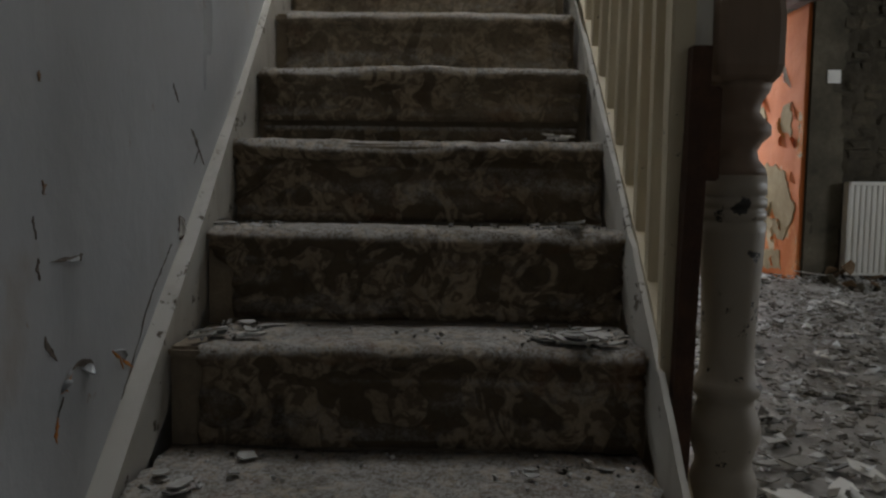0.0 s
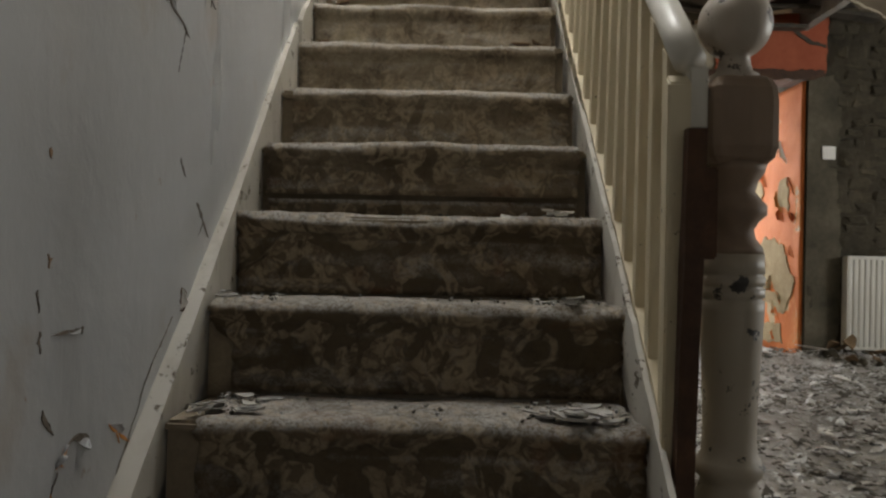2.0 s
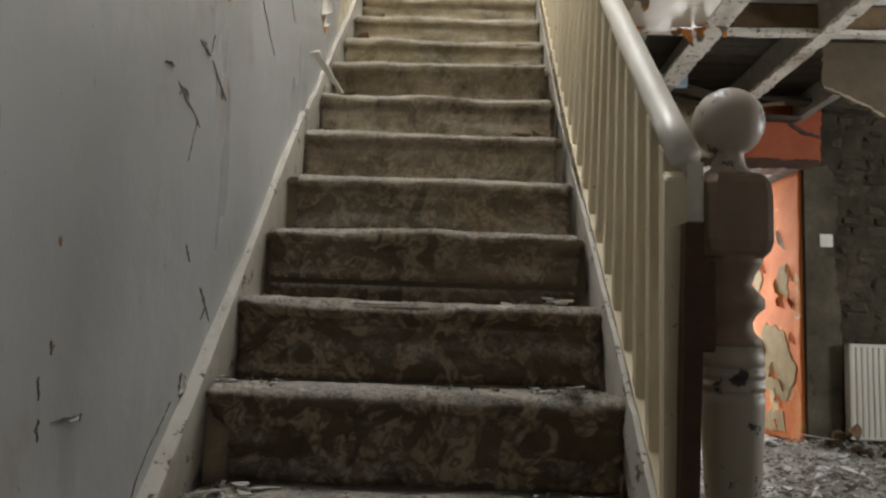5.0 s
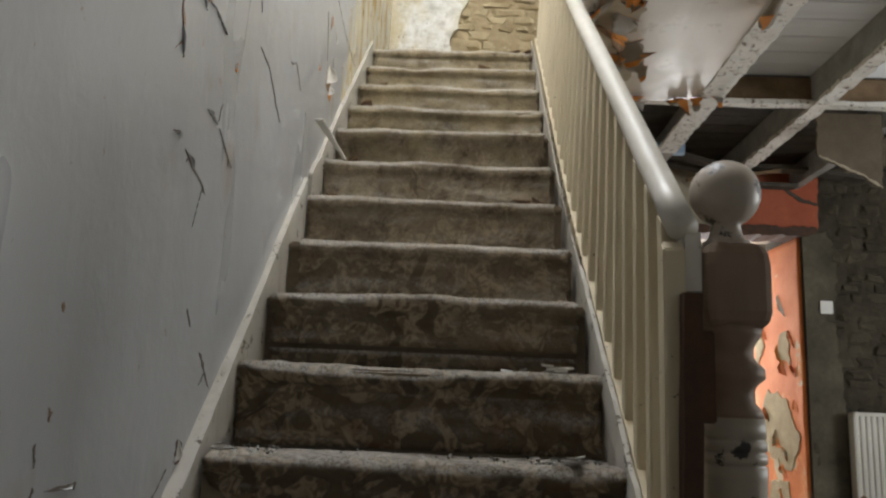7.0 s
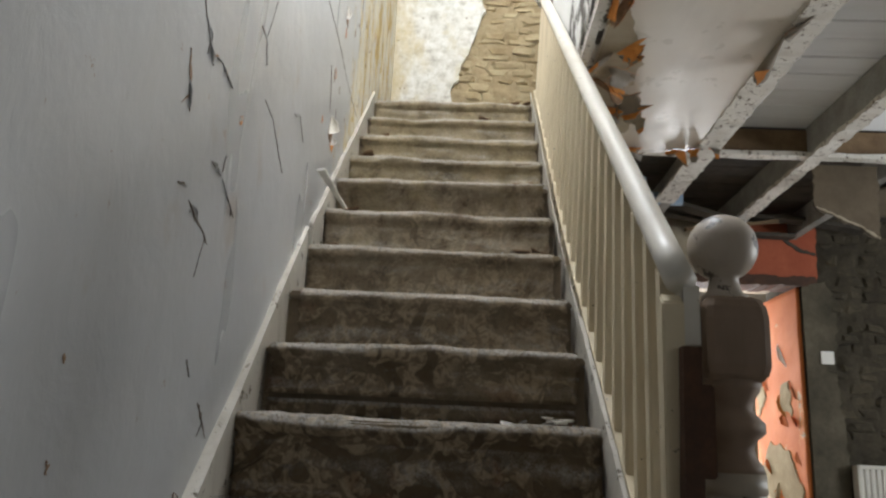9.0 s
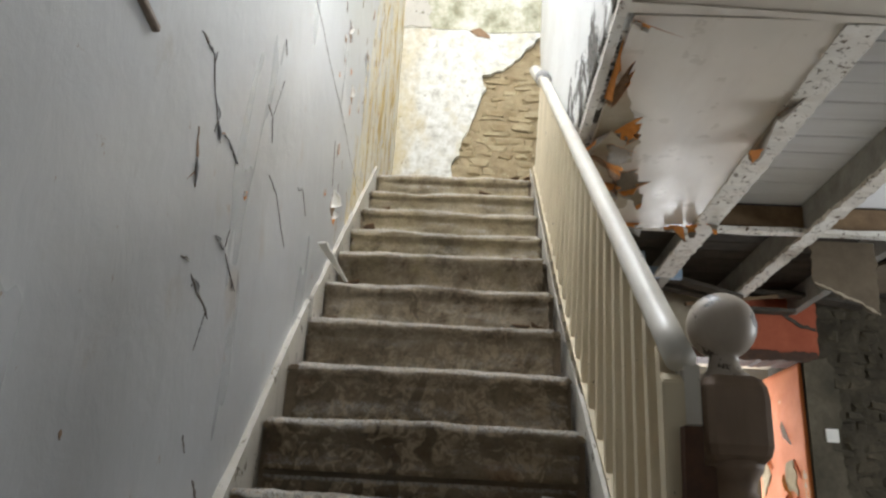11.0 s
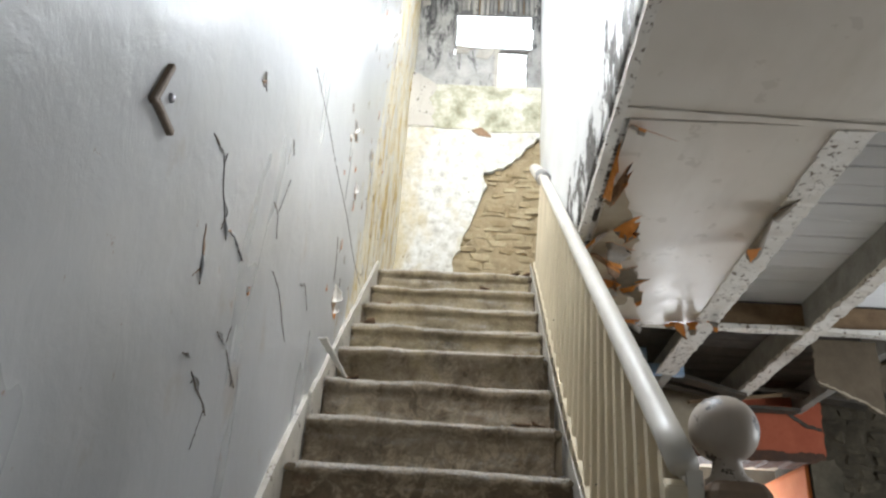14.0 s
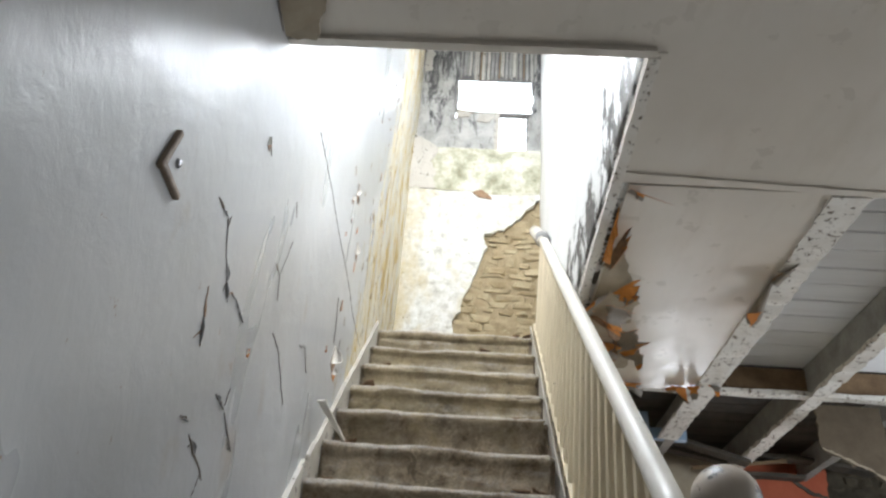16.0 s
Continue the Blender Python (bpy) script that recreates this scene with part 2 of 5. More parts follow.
def wall_paint():
    """White satin wall paint: patchy, scuffed, bare ochre plaster towards the damp end of the wall."""
    m = Mat("white_wall_paint")
    big = m.noise(0.9, 5, 0.55)
    streak = m.noise(3.0, 5, 0.6, (2.0, 2.2, 0.5))
    c = m.mix(m.ramp(big, [(0.35, 0.0), (0.7, 0.5)]), (0.41, 0.413, 0.415), (0.32, 0.32, 0.315))
    c = m.mix(m.ramp(streak, [(0.52, 0.0), (0.75, 0.4)]), c, (0.40, 0.39, 0.37))
    spots = m.noise(8, 4, 0.55, (1, 1, 0.6))
    c = m.mix(m.ramp(spots, [(0.63, 0.0), (0.72, 0.65)]), c, (0.32, 0.28, 0.24))
    nick = m.noise(16, 5, 0.7, (1, 1, 0.7))
    c = m.mix(m.ramp(nick, [(0.665, 0.0), (0.69, 0.85)]), c, (0.27, 0.19, 0.14))
    # damp end: paint lost in upright streaks
    y = m.axis(1)
    damp = m.math('MULTIPLY', m.math('SUBTRACT', m.math('SUBTRACT', y, 2.6), m.math('MULTIPLY', m.math('SUBTRACT', m.axis(2), 2.7), 0.25)), 0.5)
    tear = m.math('ADD', m.noise(6.0, 8, 0.75, (1, 2.4, 0.45)), m.math('MULTIPLY', m.noise(26, 4, 0.7), 0.25))
    mask = m.ramp(m.math('ADD', m.math('MINIMUM', damp, 0.33), m.math('MULTIPLY', tear, 0.75)), [(0.74, 0.0), (0.77, 1.0)])
    ochre = m.ramp(m.noise(6, 8, 0.75, (1, 2.2, 0.5), 0.8), [(0.36, (0.26, 0.17, 0.06)), (0.43, (0.50, 0.34, 0.10)), (0.48, (0.56, 0.47, 0.25)), (0.52, (0.66, 0.65, 0.60)), (0.62, (0.60, 0.50, 0.28))])
    c = m.mix(mask, c, ochre)
    m.colour(c)
    m.b.inputs["Specular IOR Level"].default_value = 0.8
    g = m.ramp(m.noise(2.2, 3, 0.5, (1, 1.5, 0.4)), [(0.3, 0.25), (0.7, 0.37)])
    m.rough(m.mix(mask, g, 0.95))
    h = m.math('ADD', m.noise(2.5, 4), m.math('MULTIPLY', m.noise(9, 6, 0.65, (1, 1, 0.7), 0.4), 0.5))
    turn = m.t.nodes.new("ShaderNodeMapping")
    turn.inputs["Rotation"].default_value = (radians(35), 0, 0)
    turn.inputs["Scale"].default_value = (1, 4.5, 0.7)
    m.link(m.pos, turn.inputs["Vector"])
    scuff = m.n("ShaderNodeTexNoise", Scale=11.0, Detail=5, Roughness=0.65)
    m.link(turn.outputs[0], scuff.inputs["Vector"])
    h = m.math('ADD', h, m.math('MULTIPLY', scuff.outputs["Fac"], 0.05))
    h = m.math('SUBTRACT', h, m.math('MULTIPLY', mask, 0.3))
    return m.bump(h, 0.5, 0.013)


M_WALL = wall_paint()


def carpet():
    """Dirty patterned carpet: blurred leaf scrolls, brown below, paler with height, gritty dust on the upward faces."""
    m = Mat("patterned_carpet", 1.0)
    z = m.axis(2)
    ground = m.ramp(m.noise(5, 6, 0.7), [(0.3, (0.13, 0.092, 0.052)), (0.7, (0.23, 0.167, 0.1))])
    # leaves: rounded islands, cut by a dark outline, with a second smaller growth inside
    form = m.noise(9.5, 2.0, 0.5, None, 1.7)
    leaf = m.ramp(form, [(0.43, 0.0), (0.53, 1.0)])
    vein = m.ramp(m.noise(24, 2, 0.5, None, 2.2), [(0.45, 0.0), (0.55, 1.0)])
    edge = m.ramp(form, [(0.43, 0.0), (0.465, 0.8), (0.50, 0.0)])
    pale = m.ramp(m.noise(9, 6, 0.7), [(0.3, (0.46, 0.35, 0.225)), (0.7, (0.68, 0.545, 0.37))])
    c = m.mix(m.math('MULTIPLY', leaf, 0.85), ground, pale)
    c = m.mix(m.math('MULTIPLY', m.math('MULTIPLY', leaf, vein), 0.7), c, (0.13, 0.088, 0.052))
    c = m.mix(m.math('MULTIPLY', edge, 0.8), c, (0.06, 0.04, 0.024))
    c = m.mix(m.ramp(m.noise(7.5, 3, 0.5, None, 0.8), [(0.62, 0.0), (0.70, 0.5)]), c, (0.23, 0.10, 0.04))
    # blended paler towards the top, ochre backing on the highest steps
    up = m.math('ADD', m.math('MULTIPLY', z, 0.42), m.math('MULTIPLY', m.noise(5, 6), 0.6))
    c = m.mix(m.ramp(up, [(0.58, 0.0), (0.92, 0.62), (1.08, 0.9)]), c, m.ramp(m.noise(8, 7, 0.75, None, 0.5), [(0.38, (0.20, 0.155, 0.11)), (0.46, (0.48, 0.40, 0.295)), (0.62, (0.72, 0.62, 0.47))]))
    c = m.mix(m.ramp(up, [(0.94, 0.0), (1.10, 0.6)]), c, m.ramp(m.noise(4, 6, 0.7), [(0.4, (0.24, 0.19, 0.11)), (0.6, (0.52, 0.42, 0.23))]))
    soot = m.ramp(m.noise(6.5, 6, 0.75, None, 0.4), [(0.56, 0.0), (0.68, 0.55)])
    c = m.mix(soot, c, (0.045, 0.034, 0.024))
    fuzz = m.noise(90, 5, 0.8)
    c = m.mix(m.ramp(fuzz, [(0.46, 0.0), (0.7, 0.4)]), c, (0.08, 0.058, 0.038))
    speck = m.ramp(m.math('ADD', m.math('MULTIPLY', m.noise(230, 3, 0.75), 0.5), m.math('MULTIPLY', m.noise(85, 4, 0.75), 0.5)), [(0.42, 0.1), (0.56, 1.0)])
    dust = m.math('MULTIPLY', m.ramp(m.math('ADD', m.math('ADD', m.up(), 0.4), m.math('MULTIPLY', m.math('SUBTRACT', m.noise(26, 6, 0.75), 0.5), 0.9)), [(0.38, 0.0), (0.85, 1.0)]), m.ramp(m.noise(8, 7, 0.75), [(0.3, 0.35), (0.6, 1.0)]))
    c = m.mix(m.math('MULTIPLY', m.math('MULTIPLY', dust, speck), 0.95), c, (0.70, 0.67, 0.62))
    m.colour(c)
    h = m.math('ADD', m.noise(420, 3, 0.8), m.math('MULTIPLY', m.noise(45, 6, 0.75), 2.0))
    return m.bump(h, 0.9, 0.009)


M_CARPET = carpet()


def orange_wall():
    """Orange distemper, flaked off in places to beige plaster."""
    m = Mat("peeling_orange_paint", 0.8)
    c = m.ramp(m.noise(5, 6, 0.65), [(0.3, (0.57, 0.15, 0.036)), (0.7, (0.68, 0.215, 0.062))])
    flake = m.math('ADD', m.noise(3.4, 5, 0.55, (1, 1, 0.8), 0.8), m.math('MULTIPLY', m.noise(24, 4), 0.12))
    low = m.math('MULTIPLY', m.math('SUBTRACT', 1.7, m.axis(2)), 0.09)
    mask = m.ramp(m.math('ADD', flake, low), [(0.745, 0.0), (0.755, 1.0)])
    edge = m.ramp(m.math('ADD', flake, low), [(0.70, 0.0), (0.745, 0.6)])
    c = m.mix(edge, c, (0.74, 0.34, 0.12))
    c = m.mix(mask, c, (0.52, 0.42, 0.27))
    m.colour(c)
    return m.bump(m.math('SUBTRACT', m.noise(9, 6), m.math('MULTIPLY', mask, 0.8)), 0.6, 0.012)


M_ORANGE = orange_wall()
M_RED = plain_rough("red_orange_paint", [(0.3, (0.33, 0.072, 0.03)), (0.7, (0.47, 0.125, 0.058))], 4, 0.8, 0.3, 0.006, 6, 0.0)


M_BROWNPLASTER = plain_rough("brown_plasterboard", [(0.3, (0.085, 0.064, 0.04)), (0.7, (0.165, 0.127, 0.083))], 4, 0.9, 0.3, 0.006, 7, 0.0)


def debris_mat(name, per_island):
    m = Mat(name, 0.5)
    r = m.island() if per_island else m.rand()
    c = m.ramp(r, [(0.0, (0.035, 0.03, 0.022)), (0.30, (0.13, 0.11, 0.08)), (0.55, (0.42, 0.40, 0.36)), (0.8, (0.66, 0.655, 0.64)), (1.0, (0.8, 0.795, 0.78))])
    c = m.mix(m.ramp(m.noise(30, 6, 0.7), [(0.4, 0.0), (0.75, 0.6)]), c, (0.10, 0.085, 0.065))
    m.colour(c)
    return m.bump(m.noise(60, 6, 0.7), 0.6, 0.004)


M_DEBRIS = debris_mat("floor_debris", True)
M_FLOOR = plain_rough("dirty_floor", [(0.3, (0.10, 0.085, 0.07)), (0.55, (0.34, 0.315, 0.28)), (0.8, (0.6, 0.585, 0.56))], 6, 0.45, 0.7, 0.01, 8, 0.0)


def mould_wall():
    """White distempered wall with black mould and flaking along its lower edge."""
    m = Mat("mouldy_white_wall", 0.7)
    c = m.mix(m.ramp(m.noise(2.5, 5), [(0.4, 0.0), (0.75, 0.5)]), (0.78, 0.78, 0.77), (0.62, 0.6, 0.56))
    low = m.math('MULTIPLY', m.math('SUBTRACT', 2.62, m.axis(2)), 0.8)
    f = m.math('ADD', m.noise(6, 8, 0.72, (1, 1, 0.7)), m.math('MINIMUM', low, 0.2))
    c = m.mix(m.ramp(f, [(0.66, 0.0), (0.70, 1.0)]), c, m.ramp(m.noise(30, 5), [(0.3, (0.02, 0.02, 0.02)), (0.7, (0.2, 0.18, 0.16))]))
    m.colour(c)
    return m.bump(m.noise(14, 6, 0.7), 0.6, 0.01)


M_MOULD = mould_wall()

# ---- building helpers ----
RNG = random.Random(7)


def part(name, bm, material, parent=None, label="", smooth=False):
    """Links a bmesh as one mesh object, under parent if there is one."""
    me = bpy.data.meshes.new(name)
    bmesh.ops.recalc_face_normals(bm, faces=bm.faces)
    bm.to_mesh(me)
    bm.free()
    if smooth:
        me.polygons.foreach_set("use_smooth", [True] * len(me.polygons))
    if material:
        me.materials.append(material)
    ob = new(name, me)
    ob.parent = parent
    return tagged(ob, label)


def thing(name, label, category, group="", kind="", at=(0, 0, 0)):
    ob = new(name)
    ob.location = at
    ob.empty_display_size = 0.05
    return tagged(ob, label, category, group, kind)


def box(bm, x0, x1, y0, y1, z0, z1, bevel=0.0):
    vs = [bm.verts.new((x, y, z)) for x in (x0, x1) for y in (y0, y1) for z in (z0, z1)]
    fs = [bm.faces.new([vs[i] for i in q]) for q in ((0, 1, 3, 2), (4, 6, 7, 5), (0, 4, 5, 1), (2, 3, 7, 6), (0, 2, 6, 4), (1, 5, 7, 3))]
    if bevel:
        es = list({e for f in fs for e in f.edges})
        bmesh.ops.bevel(bm, geom=es, offset=bevel, segments=2, affect='EDGES')
    return bm


def one_box(*a, bevel=0.0):
    return box(bmesh.new(), *a, bevel=bevel)


def prism(bm, pts, x0, x1, bevel=0.0):
    """A y-z outline pushed from x0 to x1."""
    a = [bm.verts.new((x0, y, z)) for y, z in pts]
    b = [bm.verts.new((x1, y, z)) for y, z in pts]
    n = len(pts)
    fs = [bm.faces.new(a), bm.faces.new(b[::-1])] + [bm.faces.new((a[i], b[i], b[(i + 1) % n], a[(i + 1) % n])) for i in range(n)]
    if bevel:
        bmesh.ops.bevel(bm, geom=list({e for f in fs for e in f.edges}), offset=bevel, segments=2, affect='EDGES')
    return bm


def lathe(bm, profile, cx, cy, seg=28):
    rings = [[bm.verts.new((cx + r * math.cos(2 * math.pi * i / seg), cy + r * math.sin(2 * math.pi * i / seg), z)) for i in range(seg)] for z, r in profile]
    for a, b in zip(rings, rings[1:]):
        for i in range(seg):
            bm.faces.new((a[i], a[(i + 1) % seg], b[(i + 1) % seg], b[i]))
    bm.faces.new(rings[0])
    bm.faces.new(rings[-1])
    return bm


def slab(bm, place, u0, u1, v0, v1, nu, nv, thick, amp, freq, seed=0.0, octaves=4):
    """A wall skin: a grid in u, v with an uneven face, closed at the back. place(u, v, w) gives the world point, w outwards."""
    front, back = [], []
    for i in range(nu + 1):
        for j in range(nv + 1):
            u, v = u0 + (u1 - u0) * i / nu, v0 + (v1 - v0) * j / nv
            edge = i in (0, nu) or j in (0, nv)
            w = 0.0 if edge else amp * noise.fractal(Vector((u * freq + seed, v * freq, seed)), 1.0, 2.0, octaves)
            front.append(bm.verts.new(place(u, v, w)))
            back.append(bm.verts.new(place(u, v, -thick)) if edge else None)
    k = nv + 1
    for i in range(nu):
        for j in range(nv):
            bm.faces.new((front[i * k + j], front[(i + 1) * k + j], front[(i + 1) * k + j + 1], front[i * k + j + 1]))
    rim = [i * k for i in range(nu + 1)] + [nu * k + j for j in range(1, nv + 1)] + [i * k + nv for i in range(nu - 1, -1, -1)] + [j for j in range(nv - 1, 0, -1)]
    for a, b in zip(rim, rim[1:] + rim[:1]):
        bm.faces.new((front[a], front[b], back[b], back[a]))
    bm.faces.new([back[a] for a in rim])
    return bm


def jagged(pts, step, amount, rng, keep=()):
    """An outline broken up into short uneven edges; the edges whose number is in keep stay straight."""
    out = []
    n = len(pts)
    for i in range(n):
        a, b = Vector(pts[i]), Vector(pts[(i + 1) % n])
        out.append(a)
        if i in keep:
            continue
        d = b - a
        m = max(1, int(d.length / step))
        nrm = Vector((-d.y, d.x)).normalized()
        for s in range(1, m):
            out.append(a + d * ((s + rng.uniform(-0.3, 0.3)) / m) + nrm * rng.uniform(-amount, amount))
    return out


def sheet(bm, pts, place, thick):
    """A flat broken sheet: outline in u, v, face at w = thick, back at w = 0."""
    a = [bm.verts.new(place(p[0], p[1], thick)) for p in pts]
    b = [bm.verts.new(place(p[0], p[1], 0.0)) for p in pts]
    n = len(pts)
    bm.faces.new(a)
    bm.faces.new(b[::-1])
    for i in range(n):
        bm.faces.new((a[i], b[i], b[(i + 1) % n], a[(i + 1) % n]))
    bm.normal_update()
    bmesh.ops.triangulate(bm, faces=[f for f in bm.faces if len(f.verts) > 4])
    return bm


def stone_pool(count, mat, seed):
    rng = random.Random(seed)
    pool = []
    for _ in range(count):
        bm = bmesh.new()
        bmesh.ops.create_cube(bm, size=1.0)
        bmesh.ops.bevel(bm, geom=list(bm.edges), offset=0.22, segments=1, affect='EDGES')
        for v in bm.verts:
            v.co += Vector((rng.uniform(-0.1, 0.1), rng.uniform(-0.05, 0.05), rng.uniform(-0.1, 0.1)))
        me = bpy.data.meshes.new("stone")
        bm.to_mesh(me)
        bm.free()
        me.materials.append(mat)
        pool.append(me)
    return pool


def courses(parent, pool, inside, u0, u1, v0, v1, y, course, width, proud, rng):
    """Rubble courses on a wall that faces -y: each stone an object of its own under parent."""
    v = v0
    while v < v1:
        h = course * rng.uniform(0.65, 1.3)
        u = u0 - rng.uniform(0, width)
        while u < u1:
            w = width * rng.uniform(0.5, 1.7)
            cu, cv = u + w / 2, v + h / 2
            if u0 <= cu <= u1 and inside(cu, cv):
                ob = new("stone", rng.choice(pool))
                ob.parent = parent
                ob.location = (cu, y + rng.uniform(-proud, proud * 0.3), cv + rng.uniform(-0.008, 0.008))
                ob.scale = (w * rng.uniform(0.98, 1.12), 0.11, h * rng.uniform(0.98, 1.15))
                ob.rotation_euler = (rng.uniform(-0.1, 0.1), rng.uniform(-0.14, 0.14), rng.uniform(-0.08, 0.08))
            u += w
        v += h


def flake_pool(name, mat, count, seed, curl=0.25):
    """Small broken plates, about one unit across, slightly bent."""
    rng = random.Random(seed)
    pool = []
    for _ in range(count):
        bm = bmesh.new()
        n = rng.randint(5, 8)
        out = [(0.5 * rng.uniform(0.6, 1.0) * math.cos(2 * math.pi * i / n + rng.uniform(-0.3, 0.3)),
                0.42 * rng.uniform(0.5, 1.0) * math.sin(2 * math.pi * i / n + rng.uniform(-0.3, 0.3))) for i in range(n)]
        bend = rng.uniform(0.1, 1.0) * curl
        top = [bm.verts.new((x, y, 0.05 + bend * x * x * 2 + 0.0)) for x, y in out]
        low = [bm.verts.new((x, y, bend * x * x * 2)) for x, y in out]
        ct, cl = bm.verts.new((0, 0, 0.05)), bm.verts.new((0, 0, 0.0))
        for i in range(n):
            j = (i + 1) % n
            bm.faces.new((top[i], top[j], ct))
            bm.faces.new((low[j], low[i], cl))
            bm.faces.new((top[i], low[i], low[j], top[j]))
        me = bpy.data.meshes.new(name)
        bmesh.ops.recalc_face_normals(bm, faces=bm.faces)
        bm.to_mesh(me)
        bm.free()
        me.materials.append(mat)
        pool.append(me)
    return pool


# ---- plan ----
WALL_X = -0.028                  # face of the wall beside the stairs
WIDTH, RISE, GOING = 0.81, 0.185, 0.21
Y1, Z1 = 1.314, 0.369           # front edge of the second tread
TOP = 12
CEIL = 2.18
FAR_Y, BACK_Y = 4.40, 5.20
WELL_X = 0.90                   # right side of the stairwell upstairs


def tread_y(k):
    return Y1 + (k - 1) * GOING


def tread_z(k):
    return Z1 + (k - 1) * RISE


def line_z(y):
    """Height of the line through the front edges of the treads."""
    return Z1 + (y - Y1) / GOING * RISE


def ease(a, b, y):
    s = min(1.0, max(0.0, (y - a) / (b - a)))
    return s * s * (3 - 2 * s)


def left_x(y):
    """Where the treads meet the wall string: the flight leans a little towards the wall."""
    return 0.004 - 0.020 * ease(1.3, 2.4, y)


def right_x(y):
    """Where the treads meet the outer string."""
    return 0.826 - 0.030 * ease(1.2, 2.5, y)


# ---- the setting ----
def on_left(u, v, w):
    return (WALL_X + w, u, v)


def wall_wave(y, z):
    return 0.009 * noise.fractal(Vector((y * 1.3, z * 1.3, 0.0)), 1.0, 2.0, 2)


wall_left = part("wall_left", slab(bmesh.new(), on_left, -2.6, FAR_Y + 0.3, 0.0, 5.4, 140, 110, 0.25, 0.009, 1.3, 0.0, 2), M_WALL, smooth=True)
tagged(wall_left, "white painted wall with peeling cracks and ochre damp patches", "wall", kind="structure")


def floor_height(x, y):
    h = 0.035 * noise.fractal(Vector((x * 1.3, y * 1.3, 3.0)), 1.0, 2.0, 4) + 0.015
    return max(0.0, h + 0.05 * max(0.0, 1 - abs(y - 5.05) / 0.35))


bm = bmesh.new()
grid = [[bm.verts.new((x, y, floor_height(x, y) if x > 0.95 else 0.0)) for y in np.linspace(-2.6, 7.0, 97)] for x in np.linspace(-0.3, 5.2, 73)]
for a, b in zip(grid, grid[1:]):
    for i in range(len(a) - 1):
        bm.faces.new((a[i], b[i], b[i + 1], a[i + 1]))
tagged(part("floor", bm, M_FLOOR, smooth=True), "dirty floor buried under rubble and paint flakes", "floor", kind="structure")

bm = bmesh.new()
box(bm, 0.0, 0.93, -2.6, 1.385, CEIL, CEIL + 0.012)
box(bm, 0.93, 5.1, -2.6, 1.935, CEIL, CEIL + 0.012)
box(bm, 0.965, 1.66, 1.945, 3.66, CEIL, CEIL + 0.012)
box(bm, WALL_X, 0.0, -2.6, 1.36, CEIL, CEIL + 0.012)
tagged(part("ceiling", bm, M_CEIL), "glossy white ceiling boards, yellowed and peeling", "ceiling", kind="structure")

upper_floor = tagged(thing("upper_floor", "white floorboards seen from below between joists", "floor"), kind="structure")
y = 1.70
# boards from y 3.62 on are coloured dark for the void's shade
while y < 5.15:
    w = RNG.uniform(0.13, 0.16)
    part("floorboard", one_box(0.97, 5.1, y, y + w - 0.004, CEIL + 0.165 + RNG.uniform(0, 0.004), CEIL + 0.19, bevel=0.003), M_BOARDS if y < 3.62 else M_VOIDWOOD, upper_floor)
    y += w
part("floorboard", one_box(0.97, 5.1, -2.6, 1.69, CEIL + 0.165, CEIL + 0.19), M_BOARDS, upper_floor)


def uneven_bar(x0, x1, y0, y1, z0, z1, n, amp, seed, axis=1):
    """A timber with slightly waney faces, cut into n lengths along its axis."""
    bm = bmesh.new()
    rings = []
    for i in range(n + 1):
        s = i / n
        ring = []
        for a, b in ((0, 0), (1, 0), (1, 1), (0, 1)):
            d = [amp * noise.noise(Vector((s * n * 0.6 + 9 * a, 5 * b + seed, k * 3.1 + seed))) for k in range(2)]
            if axis == 1:
                ring.append(bm.verts.new((x0 + (x1 - x0) * a + d[0], y0 + (y1 - y0) * s, z0 + (z1 - z0) * b + d[1])))
            elif axis == 0:
                ring.append(bm.verts.new((x0 + (x1 - x0) * s, y0 + (y1 - y0) * a + d[0], z0 + (z1 - z0) * b + d[1])))
            else:
                ring.append(bm.verts.new((x0 + (x1 - x0) * a + d[0], y0 + (y1 - y0) * b + d[1], z0 + (z1 - z0) * s)))
        rings.append(ring)
    for a, b in zip(rings, rings[1:]):
        for i in range(4):
            bm.faces.new((a[i], a[(i + 1) % 4], b[(i + 1) % 4], b[i]))
    bm.faces.new(rings[0])
    bm.faces.new(rings[-1])
    return bm


def skew(bm):
    """Turns a strip across the ceiling slightly off square."""
    for v in bm.verts:
        v.co.y += min(v.co.x - 0.93, 0.8) * 0.052
    return bm


for x, y0, mat in ((1.665, 1.95, M_GREYWOOD), (2.19, 1.92, M_GREYWOOD), (2.70, 3.74, M_GREYWOOD), (1.22, 3.68, M_GREYWOOD)):
    joist = tagged(part("joist", uneven_bar(x, x + 0.055, y0, BACK_Y, CEIL + 0.012, CEIL + 0.163, 24, 0.006, x), mat), "bare grey ceiling joist with chipped white lower edge", "joist", "ceiling joists", "structure")
    if x < 2.5:
        part("batten", uneven_bar(x - (0.012 if x > 2 else 0.062), x + (0.068 if x > 2 else 0.058), y0, BACK_Y - 0.3 if x > 2 else 4.45, CEIL - (0.012 if x > 2 else 0.005), CEIL + 0.010, 90, 0.012 if x > 2 else 0.009, x + 4), M_BATTEN, joist, "chipped white batten")
tagged(part("trim", skew(uneven_bar(0.94, 5.1, 1.875, 1.905, CEIL - 0.007, CEIL - 0.001, 90, 0.004, 2.0, axis=0)), M_CEIL), "white painted cover strip across the ceiling", "trim", kind="structure")
